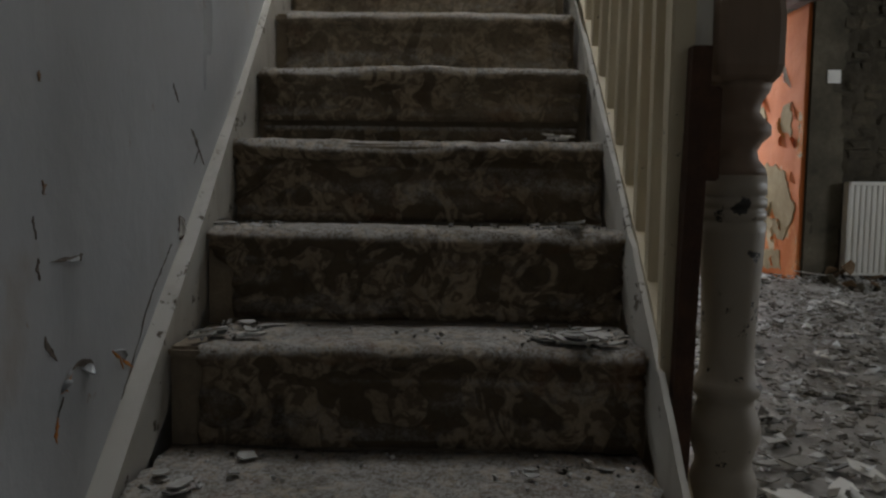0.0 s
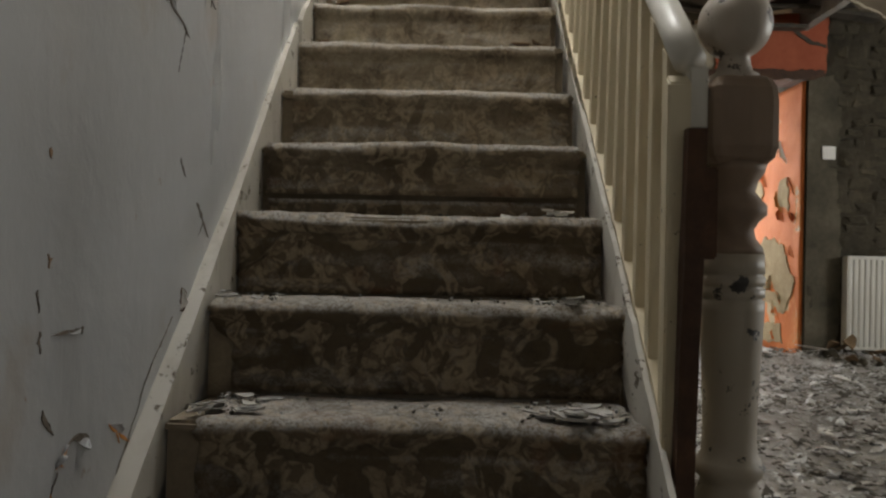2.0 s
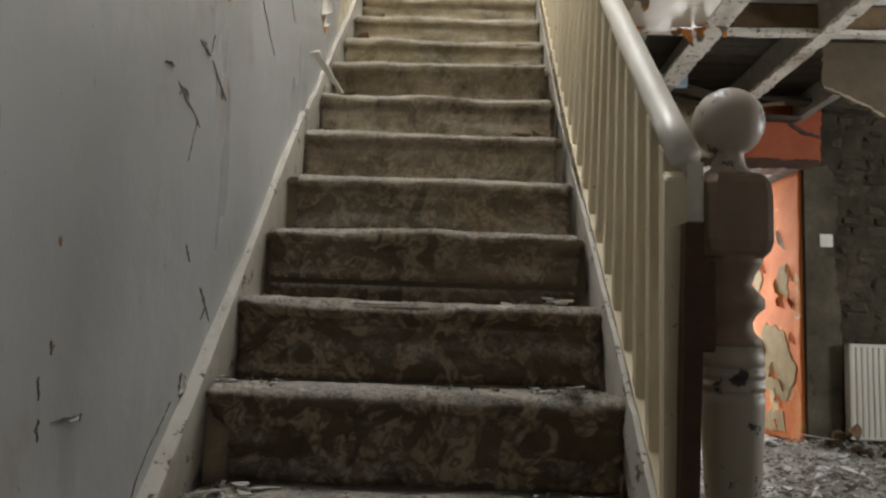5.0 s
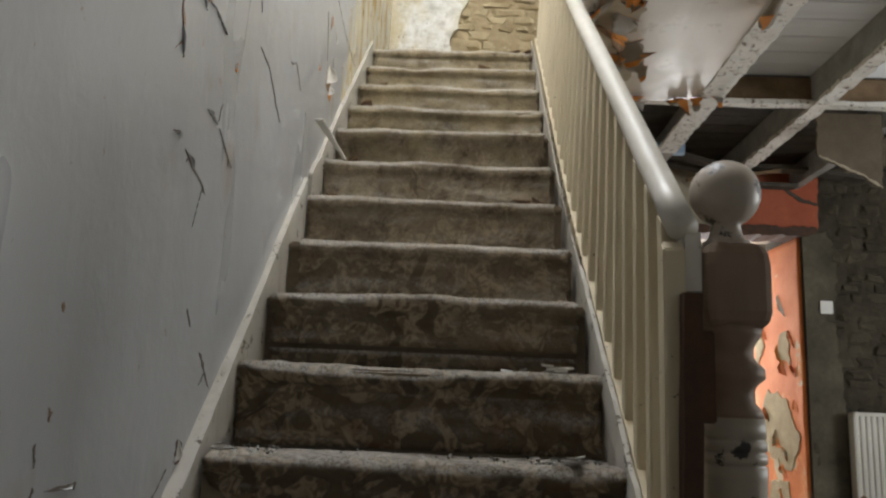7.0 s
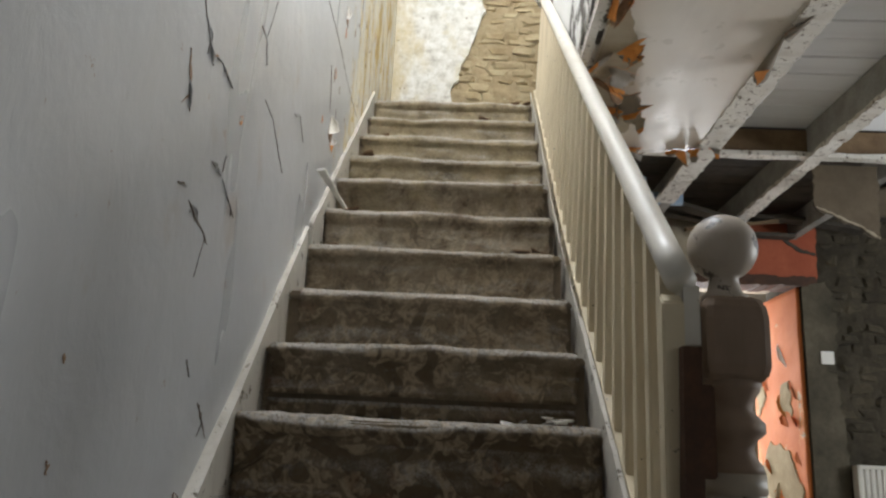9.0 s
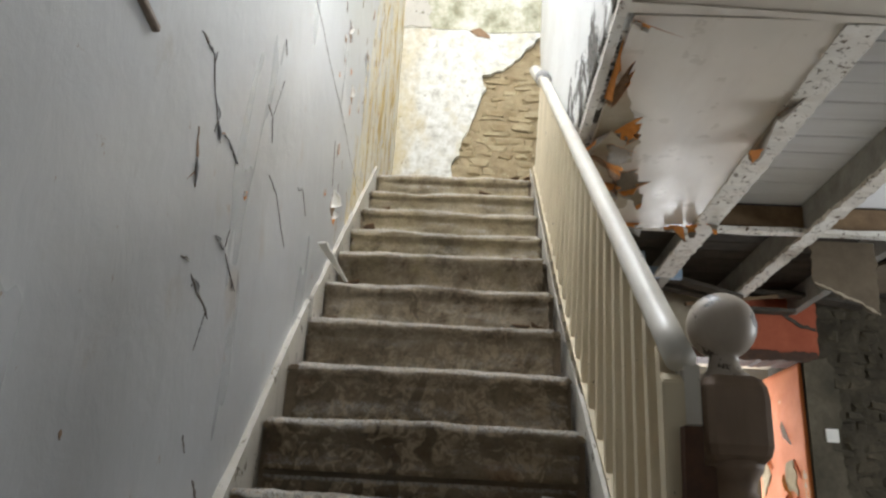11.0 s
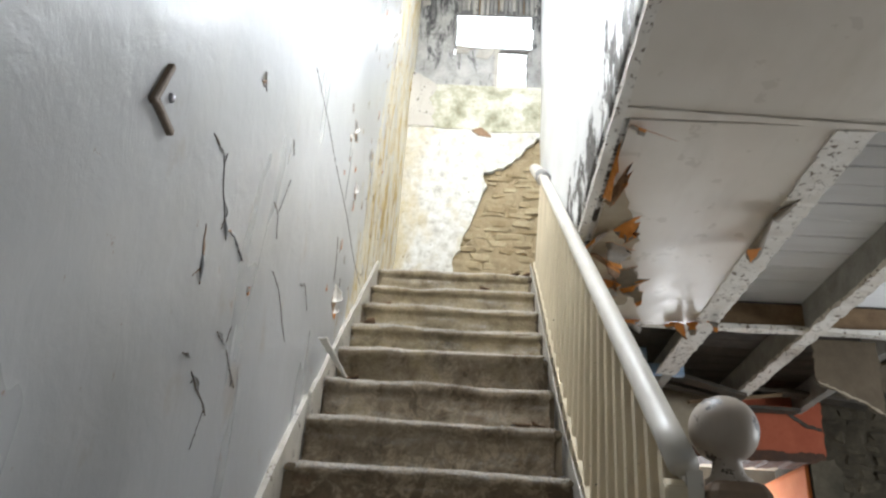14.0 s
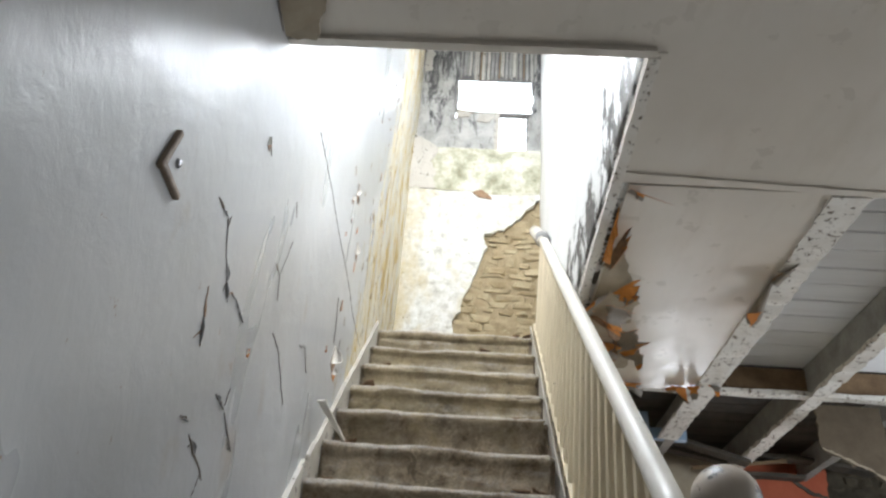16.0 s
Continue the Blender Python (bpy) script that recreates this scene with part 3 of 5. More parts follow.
bridging = tagged(part("bridging_timber", uneven_bar(1.78, 5.1, 3.67, 3.73, CEIL + 0.03, CEIL + 0.15, 30, 0.006, 6.0, axis=0), M_BROWNWOOD), "brown timber bridging the joists", "beam", kind="structure")
part("lip", uneven_bar(0.97, 5.1, 3.64, 3.70, CEIL - 0.002, CEIL + 0.022, 40, 0.012, 8.0, axis=0), M_BATTEN, bridging, "broken white edge strip")

# edge of the stairwell upstairs: fascia, wall and far end
tagged(part("trim", uneven_bar(0.905, 0.938, 1.385, FAR_Y, CEIL - 0.014, CEIL + 0.02, 60, 0.006, 12.0), M_BATTEN), "grey timber edging along the stairwell opening", "trim", kind="structure")
tagged(part("trim", uneven_bar(-0.03, 0.955, 1.372, 1.392, CEIL - 0.004, CEIL + 0.2, 30, 0.004, 13.0, axis=0), M_CEIL), "painted header board at the stairwell opening", "trim", kind="structure")


def on_right(u, v, w):
    return (WELL_X - w, u, v)


wall_upper_right = part("wall_upper_right", slab(bmesh.new(), on_right, 1.42, FAR_Y, CEIL + 0.02, 5.4, 50, 50, 0.12, 0.010, 2.0, 5.0), M_MOULD, smooth=True)
tagged(wall_upper_right, "white upstairs wall with black mouldy flaking edge", "wall", kind="structure")


def on_far(u, v, w):
    return (u, FAR_Y - w, v)


wall_far = part("wall_far", slab(bmesh.new(), on_far, -0.3, 1.2, 2.0, 4.235, 120, 170, 0.45, 0.016, 9.0, 2.0, 6), M_MORTAR, smooth=True)
tagged(wall_far, "rubble stone end wall with lime plaster falling away", "wall", kind="structure")
r = random.Random(3)
plaster = [(-0.06, 2.3), (0.34, 2.3), (0.342, 2.84), (0.392, 2.91), (0.42, 3.05), (0.496, 3.27), (0.545, 3.40), (0.52, 3.506), (0.647, 3.541), (0.78, 3.675), (0.92, 3.85), (-0.06, 3.86)]
part("plaster", sheet(bmesh.new(), jagged(plaster, 0.035, 0.012, r, (0, 10, 11)), on_far, 0.03), M_FARPLASTER, wall_far, "cracked cream lime plaster")
damp = [(-0.06, 3.862), (0.44, 3.85), (0.56, 3.83), (0.92, 3.853), (0.92, 4.235), (-0.06, 4.235)]
part("plaster", sheet(bmesh.new(), jagged(damp, 0.05, 0.006, r, (2, 3, 4, 5)), on_far, 0.034), M_UPPERPLASTER, wall_far, "damp greenish plaster band")
part("plaster", sheet(bmesh.new(), jagged([(0.42, 3.845), (0.47, 3.80), (0.56, 3.79), (0.53, 3.835), (0.48, 3.868)], 0.015, 0.006, r), on_far, 0.037), M_TAN, wall_far, "brown hole torn in the plaster")
white = [(-0.05, 3.865), (0.16, 3.865), (0.13, 3.95), (0.15, 4.02), (0.10, 4.1), (0.16, 4.20), (0.11, 4.26), (-0.05, 4.36)]
part("plaster", sheet(bmesh.new(), jagged(white, 0.03, 0.012, r, (7,)), on_far, 0.040), M_STRING, wall_far, "torn white wallpaper remnant")


def on_top(u, v, w):
    return (u, FAR_Y + 0.10 - w, v)


upper_wall = new("wall_upper_end")
tagged(upper_wall, "weathered grey board wall round a broken window", "wall", kind="structure")
for outline, keep in (([(-0.3, 4.24), (0.262, 4.24), (0.262, 5.4), (-0.3, 5.4)], (0, 2, 3)), ([(0.264, 4.24), (0.578, 4.24), (0.572, 4.655), (0.264, 4.675)], (0, 3)),
                      ([(0.796, 4.24), (1.2, 4.24), (1.2, 5.4), (0.835, 5.4), (0.845, 4.66), (0.80, 4.62)], (0, 1, 2))):
    part("board", sheet(bmesh.new(), jagged(outline, 0.03, 0.010, r, keep), on_top, 0.05), M_ENDWALL, upper_wall)
for pts in ([(-0.02, 5.05), (0.045, 5.07), (0.035, 5.2), (0.06, 5.25), (-0.02, 5.36)], [(0.27, 4.60), (0.36, 4.60), (0.40, 4.65), (0.30, 4.672), (0.27, 4.67)], [(0.42, 4.56), (0.50, 4.55), (0.55, 4.60), (0.56, 4.65), (0.44, 4.64)]):
    part("plaster", sheet(bmesh.new(), jagged(pts, 0.02, 0.008, r), lambda u, v, w: on_top(u, v, w + 0.05), 0.01), M_STRING, upper_wall, "torn white skim")
part("ledge", uneven_bar(-0.1, 1.0, FAR_Y - 0.01, FAR_Y + 0.1, 4.225, 4.25, 30, 0.008, 3.0, axis=0), M_UPPERPLASTER, upper_wall)
part("window_bar", uneven_bar(0.265, 0.85, FAR_Y + 0.05, FAR_Y + 0.09, 4.640, 4.662, 26, 0.010, 5.0, axis=0), M_GREYROUGH, upper_wall, "rotten grey window bar")
part("window_bar", uneven_bar(0.560, 0.592, FAR_Y + 0.03, FAR_Y + 0.08, 4.18, 4.65, 24, 0.012, 7.0, axis=2), M_STRING, upper_wall, "flaking white window bar")
x = 0.268
while x < 0.86:
    w = r.uniform(0.008, 0.022)
    part("lath", uneven_bar(x, x + w, FAR_Y + 0.045 + r.uniform(-0.01, 0.01), FAR_Y + 0.06, 4.985 + abs(r.gauss(0, 0.035)), 5.4, 8, 0.004, x * 50, axis=2), r.choice((M_GREYWOOD, M_GREYWOOD, M_BROWNWOOD, M_STRING)), upper_wall)
    x += w + r.choice((0.001, 0.003, 0.012))


def on_back(u, v, w):
    return (u, BACK_Y - w, v)


wall_back = part("wall_back", slab(bmesh.new(), on_back, 2.765, 5.1, 0.0, 2.35, 150, 150, 0.6, 0.024, 7.0, 1.0, 6), M_DARKSTONE, smooth=True)
tagged(wall_back, "thick back wall of sooty rubble with mouldy plaster", "wall", kind="structure")
part("pier", slab(bmesh.new(), on_back, -0.3, 1.80, 0.0, 2.35, 20, 20, 0.6, 0.01, 3.0, 2.0), M_BEIGEPLASTER, wall_back, smooth=True)
part("over_door", slab(bmesh.new(), on_back, 1.80, 2.765, 1.93, 2.35, 14, 8, 0.6, 0.006, 3.0, 3.0), M_BEIGEPLASTER, wall_back, smooth=True)


def on_reveal(u, v, w):
    return (2.742 - w, u, v)


part("reveal", slab(bmesh.new(), on_reveal, BACK_Y + 0.01, BACK_Y + 0.86, 0.02, 1.86, 30, 50, 0.02, 0.005, 5.0, 6.0), M_ORANGE, wall_back, "peeling orange painted door reveal", smooth=True)
red = [(2.33, 1.925), (2.875, 1.905), (2.90, 2.312), (2.2, 2.30), (2.15, 1.93)]
part("plaster", sheet(bmesh.new(), jagged(red, 0.03, 0.008, r), on_back, 0.014), M_RED, wall_back, "faded red-orange plaster over the door")
gash = [(2.64, 2.215), (2.70, 2.18), (2.78, 2.125), (2.875, 2.10), (2.875, 2.075), (2.77, 2.10), (2.68, 2.165)]
part("gash", sheet(bmesh.new(), jagged(gash, 0.02, 0.006, r), on_back, 0.022), M_VOIDWOOD, wall_back, "dark gash across the red plaster")
lintel = [(1.7, 1.855), (2.80, 1.862), (2.87, 1.885), (2.86, 1.925), (1.7, 1.925)]
bm = sheet(bmesh.new(), jagged(lintel, 0.03, 0.008, r), lambda u, v, w: (u, BACK_Y + 0.2 - w, v), 0.235)
part("lintel", bm, M_DARKWOOD, wall_back, "rotten dark timber lintel")
edge = [(2.768, 0.02), (2.98, 0.02), (3.0, 0.7), (2.96, 1.3), (3.0, 1.75), (2.93, 1.9), (2.768, 1.88)]
part("plaster", sheet(bmesh.new(), jagged(edge, 0.03, 0.012, r, (6,)), on_back, 0.016), M_DARKPLASTER, wall_back, "grey plaster strip beside the doorway")
hang = [(2.285, 2.215), (2.62, 2.215), (2.61, 1.83), (2.56, 1.84), (2.50, 1.895), (2.43, 1.90), (2.38, 1.945), (2.33, 1.955), (2.285, 1.985)]
bm = sheet(bmesh.new(), jagged(hang, 0.022, 0.008, r, (0,)), lambda u, v, w: (u, 3.85 - w + 0.15 * (2.2 - v) ** 2, v), 0.012)
board = tagged(part("hanging_board", bm, M_BROWNPLASTER), "brown ceiling board torn off and hanging from a joist", "ceiling board")
for u0, v0, u1, v1 in ((2.29, 1.985, 2.38, 1.945), (2.38, 1.945, 2.50, 1.895), (2.50, 1.895, 2.61, 1.83)):
    strip = jagged([(u0, v0 - 0.006), (u1, v1 - 0.006), (u1, v1 + 0.004), (u0, v0 + 0.004)], 0.015, 0.005, r)
    part("torn_edge", sheet(bmesh.new(), strip, lambda u, v, w: (u, 3.836 - w + 0.15 * (2.2 - v) ** 2, v), 0.003), M_BEIGEPLASTER, board, "pale torn plaster edge")
remnant = [(2.76, 3.74), (3.6, 3.74), (3.6, 4.6), (3.3, 4.45), (3.0, 4.55), (2.76, 4.4)]
bm = sheet(bmesh.new(), jagged(remnant, 0.04, 0.02, r, (0, 1)), lambda u, v, w: (u, v, CEIL + 0.004 - w), 0.014)
tagged(part("ceiling_remnant", bm, M_BROWNPLASTER), "brown plasterboard remnant hanging between joists", "ceiling", kind="structure")

# unseen walls added to close the place, with openings made for the lamps
bm = bmesh.new()
box(bm, 5.1, 5.3, -2.6, 1.9, 0, 2.35)
box(bm, 5.1, 5.3, 3.3, 7.0, 0, 2.35)
box(bm, 5.1, 5.3, 1.9, 3.3, 0, 0.85)
box(bm, 5.1, 5.3, 1.9, 3.3, 2.05, 2.35)
tagged(part("wall_right", bm, M_DARKPLASTER), "mouldy plaster side wall with an opening added for the fill lamp", "wall", kind="structure")
bm = bmesh.new()
box(bm, -0.3, 2.2, -2.8, -2.6, 0, 2.35)
box(bm, 3.6, 5.3, -2.8, -2.6, 0, 2.35)
box(bm, 2.2, 3.6, -2.8, -2.6, 0, 0.85)
box(bm, 2.2, 3.6, -2.8, -2.6, 2.1, 2.35)
tagged(part("wall_front", bm, M_BEIGEPLASTER), "plain plastered front wall with an opening added for the fill lamp", "wall", kind="structure")
bm = bmesh.new()
box(bm, -0.3, 5.3, 7.0, 7.2, 0, 2.5)
box(bm, 3.4, 3.6, 5.8, 7.0, 0, 2.5)
box(bm, -0.3, -0.1, 4.7, 7.0, 0, 2.5)
tagged(part("wall_yard", bm, M_BEIGEPLASTER), "pale outer wall beyond the doorway", "wall", kind="structure")
bm = bmesh.new()
box(bm, -0.3, WELL_X + 0.13, 1.0, 1.2, CEIL + 0.2, 5.4)
tagged(part("wall_upper_front", bm, M_STRING), "white wall at the head of the stairwell", "wall", kind="structure")
bm = bmesh.new()
box(bm, -0.3, 1.2, 3.75, 4.9, 5.4, 5.5)
box(bm, -0.3, 1.2, 0.9, 1.4, 5.4, 5.5)
tagged(part("roof_edge", bm, M_GREYROUGH), "broken roof edge round the hole over the stairs", "roof", kind="structure")
tagged(part("upper_landing", one_box(WALL_X, WELL_X, tread_y(TOP) + 0.03, FAR_Y, tread_z(TOP) - 0.2, tread_z(TOP) - 0.012), M_WOOD), "bare landing boards at the top of the stairs", "floor", kind="structure")

tagged(part("trim", uneven_bar(0.0, 0.925, 1.355, 1.378, CEIL - 0.016, CEIL - 0.001, 40, 0.003, 31.0, axis=0), M_CEIL), "painted bead along the stairwell opening", "trim", kind="structure")

# ---- staircase ----
stairs = thing("staircase", "steep painted wooden staircase with bare dusty treads", "staircase")
for k in range(0, TOP + 1):
    y, z = tread_y(k), tread_z(k)
    back = y + GOING + 0.018 if k < TOP else y + 0.12
    part("tread", one_box(left_x(y) + 0.001, right_x(y) - 0.001, y, back, z - 0.028, z - 0.006, bevel=0.006), M_WOOD, stairs)
    part("riser", one_box(left_x(y) + 0.001, right_x(y) - 0.001, y + 0.018, y + 0.034, z - RISE - 0.006, z - 0.028), M_WOOD, stairs)


def string_outline(y0, y1, top0, top1, depth, rough=0.002):
    n = int((y1 - y0) / 0.03)
    up = [(y0 + (y1 - y0) * i / n, line_z(y0 + (y1 - y0) * i / n) + top0 + (top1 - top0) * i / n + rough * noise.noise(Vector((i * 0.7, y0 * 9, 1.0)))) for i in range(n + 1)]
    return up + [(y1, line_z(y1) - depth), (y0, max(0.0, line_z(y0) - depth))]


def lean(bm, near, edge, off):
    """Moves the side of a string that lies at x = near onto the line of the tread ends."""
    for v in bm.verts:
        if abs(v.co.x - near) < 0.0045:
            v.co.x += edge(v.co.y) + off - near
    return bm


part("string", lean(prism(bmesh.new(), string_outline(0.98, 2.37, 0.0, 0.062, 0.33), WALL_X - 0.01, 0.0, 0.004), 0.0, left_x, 0.0), M_STRING, stairs, "chipped white wall string")
part("string", lean(prism(bmesh.new(), string_outline(2.41, 3.62, 0.040, 0.052, 0.33, 0.014), WALL_X - 0.012, -0.004, 0.004), -0.004, left_x, 0.001), M_STRING, stairs, "broken upper length of white string")
outer = prism(bmesh.new(), string_outline(1.02, 3.75, 0.020, 0.020, 0.30, 0.010), WIDTH, WIDTH + 0.012)
part("string", lean(lean(outer, WIDTH + 0.012, right_x, 0.0105), WIDTH, right_x, 0.0), M_STRING, stairs, "chipped cream outer string")
part("spandrel", prism(bmesh.new(), [(1.2, 0.0), (4.0, 0.0), (4.0, 2.16), (3.55, 2.16), (1.2, 0.09)], 0.871, 0.889), M_CREAM, stairs, "cream boarding under the stairs")


def carpet_strip(k):
    """Carpet over one tread, rolled round its front edge and down the riser."""
    rng = random.Random(100 + k)
    y, z = tread_y(k), tread_z(k)
    gap = {1: 0.055, 2: 0.010, 3: 0.002, 4: 0.020, 5: 0.034, 6: 0.006}.get(k, rng.uniform(0.003, 0.02))
    x0, x1 = left_x(y) + gap, right_x(y) - (0.004 if k in (2, 3) else rng.uniform(0.006, 0.026))
    prof = []
    for i in range(9):
        prof.append((y + GOING + 0.012 - i * (GOING - 0.004) / 8, z))
    for i in range(1, 8):
        a = math.pi / 2 + i * math.pi / 8
        prof.append((y + 0.016 + 0.025 * math.cos(a), z - 0.024 + 0.024 * math.sin(a)))
    for i in range(1, 11):
        s = i / 10
        prof.append((y + 0.003 + 0.003 * min(1, s * 4), z - 0.048 - s * (RISE - 0.054)))
    nx = 56
    bm = bmesh.new()
    rows = []
    for j, (py, pz) in enumerate(prof):
        row = []
        for i in range(nx + 1):
            torn = 0.045 * ease(15, 18, j) if k == 2 else 0.0
            x = x0 + torn + (x1 - x0 - torn) * i / nx
            fold = (0.006 if k < 7 else 0.0075) * noise.fractal(Vector((x * 5, j * 0.25, k * 7.3)), 1.0, 2.0, 4) + 0.003 * noise.noise(Vector((x * 40, j * 1.1, k)))
            sag = 0.008 * noise.noise(Vector((x * 3.0, k * 4.1, 0.3))) if 6 <= j <= 18 else 0.0
            if k == 4:
                # a second length laid over the first, its cut end two thirds of the way down
                sag += 0.017 if 9 <= j <= 21 else 0.0
            if k == 8:
                sag += 0.036 * math.exp(-((j - 13) / 3.5) ** 2)
            row.append(bm.verts.new((x + (0.012 * noise.noise(Vector((j * 0.9, k * 3.3, i * 1.7)))) * (i in (0, nx)), py - (fold + sag if j > 7 else 0), max(pz + 0.002 + (max(fold, -0.003) if j <= 12 else 0) + (sag * 0.3 if j < 14 else 0), z - RISE + 0.006))))
        rows.append(row)
    for a, b in zip(rows, rows[1:]):
        if k == 4 and a is rows[21]:
            continue
        for i in range(nx):
            bm.faces.new((a[i], a[i + 1], b[i + 1], b[i]))
    bmesh.ops.recalc_face_normals(bm, faces=bm.faces)
    bmesh.ops.solidify(bm, geom=list(bm.faces), thickness=0.005)
    return bm


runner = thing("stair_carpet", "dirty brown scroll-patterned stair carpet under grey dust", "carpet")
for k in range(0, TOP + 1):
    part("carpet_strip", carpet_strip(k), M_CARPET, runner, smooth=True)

# ---- balustrade ----
balustrade = thing("balustrade", "cream painted stair balustrade with chipped paint", "balustrade")


def rail_z(y):
    return line_z(y) + 0.645 - (y - 1.27) * 0.028


y = 1.318
while y < 3.74:
    z0, z1 = line_z(y) - 0.06, rail_z(y) - 0.012
    tilt = RNG.uniform(-0.002, 0.002)
    bm = prism(bmesh.new(), [(y - 0.017, z0), (y + 0.017, z0 + 0.025), (y + 0.017 + tilt, z1 + 0.012), (y - 0.017 + tilt, z1 - 0.012)], 0.836, 0.868, 0.003)
    for v in bm.verts:
        v.co.x += (right_x(y) + 0.013 - 0.836) * (1 - (v.co.z - z0) / (z1 - z0))
    part("baluster", bm, M_CREAM, balustrade)
    y += 0.098


part("end_board", prism(bmesh.new(), [(1.264, 0.06), (1.284, 0.06), (1.284, rail_z(1.28) - 0.03), (1.264, rail_z(1.26) - 0.03)], 0.829, 0.866, 0.003), M_CREAM, balustrade, "cream end board against the newel")
bm = prism(bmesh.new(), string_outline(1.30, 3.75, 0.030, 0.030, 0.12, 0.006), 0.0, 0.033)
for v in bm.verts:
    v.co.x += right_x(v.co.y) + 0.0115
part("infill", bm, M_CREAM, balustrade, "cream infill board behind the balusters")


def tube(path, radius, seg=18):
    bm = bmesh.new()
    rings = []
    for i, p in enumerate(path):
        a, b = Vector(path[max(0, i - 1)]), Vector(path[min(len(path) - 1, i + 1)])
        d = (b - a).normalized()
        side = d.cross(Vector((0, 0, 1))).normalized()
        up = side.cross(d)
        rings.append([bm.verts.new(Vector(p) + radius * (side * math.cos(2 * math.pi * j / seg) * 1.1 + up * math.sin(2 * math.pi * j / seg))) for j in range(seg)])
    for a, b in zip(rings, rings[1:]):
        for j in range(seg):
            bm.faces.new((a[j], a[(j + 1) % seg], b[(j + 1) % seg], b[j]))
    bm.faces.new(rings[0])
    bm.faces.new(rings[-1])
    return bm


part("handrail", tube([(0.862, 1.268 + i * 0.0832, rail_z(1.268 + i * 0.0832)) for i in range(31)], 0.0245), M_RAIL, balustrade, "white gloss round handrail", smooth=True)
part("rail_end", tube([(0.855, 3.70, rail_z(3.70)), (0.85, 3.78, rail_z(3.78)), (0.835, 3.98, rail_z(3.98) + 0.01)], 0.034), M_RAIL, balustrade, "loose white rail end", smooth=True)
part("rail_wrap", tube([(0.861, 3.70, rail_z(3.70)), (0.86, 3.74, rail_z(3.74)), (0.858, 3.79, rail_z(3.79)), (0.857, 3.82, rail_z(3.82))], 0.041, 14), M_GREYROUGH, balustrade, "grey cloth tape round the rail end", smooth=True)
part("rail_post", one_box(0.852, 0.884, 3.70, 3.75, tread_z(TOP) - 0.01, rail_z(3.72) - 0.02, bevel=0.004), M_CREAM, balustrade)

NX, NY = 0.955, 1.322
newel = part("newel_post", lathe(bmesh.new(), [(0.0, 0.056), (0.15, 0.056), (0.16, 0.054), (0.175, 0.047), (0.185, 0.046), (0.20, 0.050), (0.225, 0.058), (0.245, 0.0585), (0.265, 0.053), (0.283, 0.046), (0.292, 0.046), (0.30, 0.054), (0.315, 0.058), (0.322, 0.052), (0.335, 0.045), (0.36, 0.043), (0.42, 0.044), (0.50, 0.048), (0.57, 0.0515), (0.588, 0.052), (0.590, 0.0475), (0.5935, 0.052), (0.608, 0.052), (0.610, 0.0475), (0.6135, 0.052), (0.628, 0.052), (0.630, 0.0475), (0.6335, 0.0515), (0.665, 0.050)], NX, NY, 36), M_NEWEL, balustrade, "turned newel post with chipped dirty paint", smooth=True)
part("neck", lathe(bmesh.new(), [(0.664, 0.050), (0.678, 0.046), (0.690, 0.036), (0.705, 0.033), (0.718, 0.040), (0.730, 0.053), (0.745, 0.053), (0.757, 0.042), (0.768, 0.034), (0.785, 0.038), (0.80, 0.048), (0.815, 0.052)], NX, NY, 36), M_NEWELDARK, newel, "turned neck worn to brown wood", smooth=True)
bm = bmesh.new()
rings = []
for z, q in ((0.812, 0.044), (0.822, 0.053), (0.838, 0.0575), (0.915, 0.0575), (0.935, 0.055), (0.948, 0.048), (0.955, 0.038)):
    ring = []
    for i in range(40):
        a = 2 * math.pi * i / 40
        c, sn = math.cos(a), math.sin(a)
        k = q / (abs(c) ** 7 + abs(sn) ** 7) ** (1 / 7)
        ring.append(bm.verts.new((NX + k * c, NY + k * sn, z)))
    rings.append(ring)
for a, b in zip(rings, rings[1:]):
    for i in range(40):
        bm.faces.new((a[i], a[(i + 1) % 40], b[(i + 1) % 40], b[i]))
bm.faces.new(rings[0])
bm.faces.new(rings[-1])
part("post_block", bm, M_NEWELDARK, newel, "square block worn to brown wood")
part("rail_fitting", one_box(0.862, 0.897, 1.275, 1.335, 0.862, 0.975, bevel=0.006), M_RAIL, newel, "white rail end fitting")
part("ball_finial", lathe(bmesh.new(), [(0.945, 0.040), (0.962, 0.040), (0.968, 0.030), (0.982, 0.026)] + [(1.049 - 0.060 * math.cos(a), 0.060 * math.sin(a)) for a in [0.42 + i * (math.pi - 0.47) / 16 for i in range(17)]], NX - 0.003, NY, 36), M_BALL, newel, "round ball finial with scratched varnish", smooth=True)
bm = uneven_bar(0.842, 0.872, 1.235, 1.262, 0.0, 0.86, 8, 0.003, 1.0, axis=2)
for v in bm.verts:
    v.co.x += 0.016 * (v.co.z / 0.86) - 0.004
part("brace", bm, M_DARKWOOD, balustrade, "dark brown timber strip nailed to the newel")
part("brace", one_box(0.868, 0.902, 1.236, 1.262, 0.655, 0.80, bevel=0.003), M_DARKWOOD, balustrade, "dark brown timber block")

# ---- peeling paint on the stair wall ----
def on_wall(y, z, w=0.0):
    return (WALL_X + wall_wave(y, z) + w, y, z)


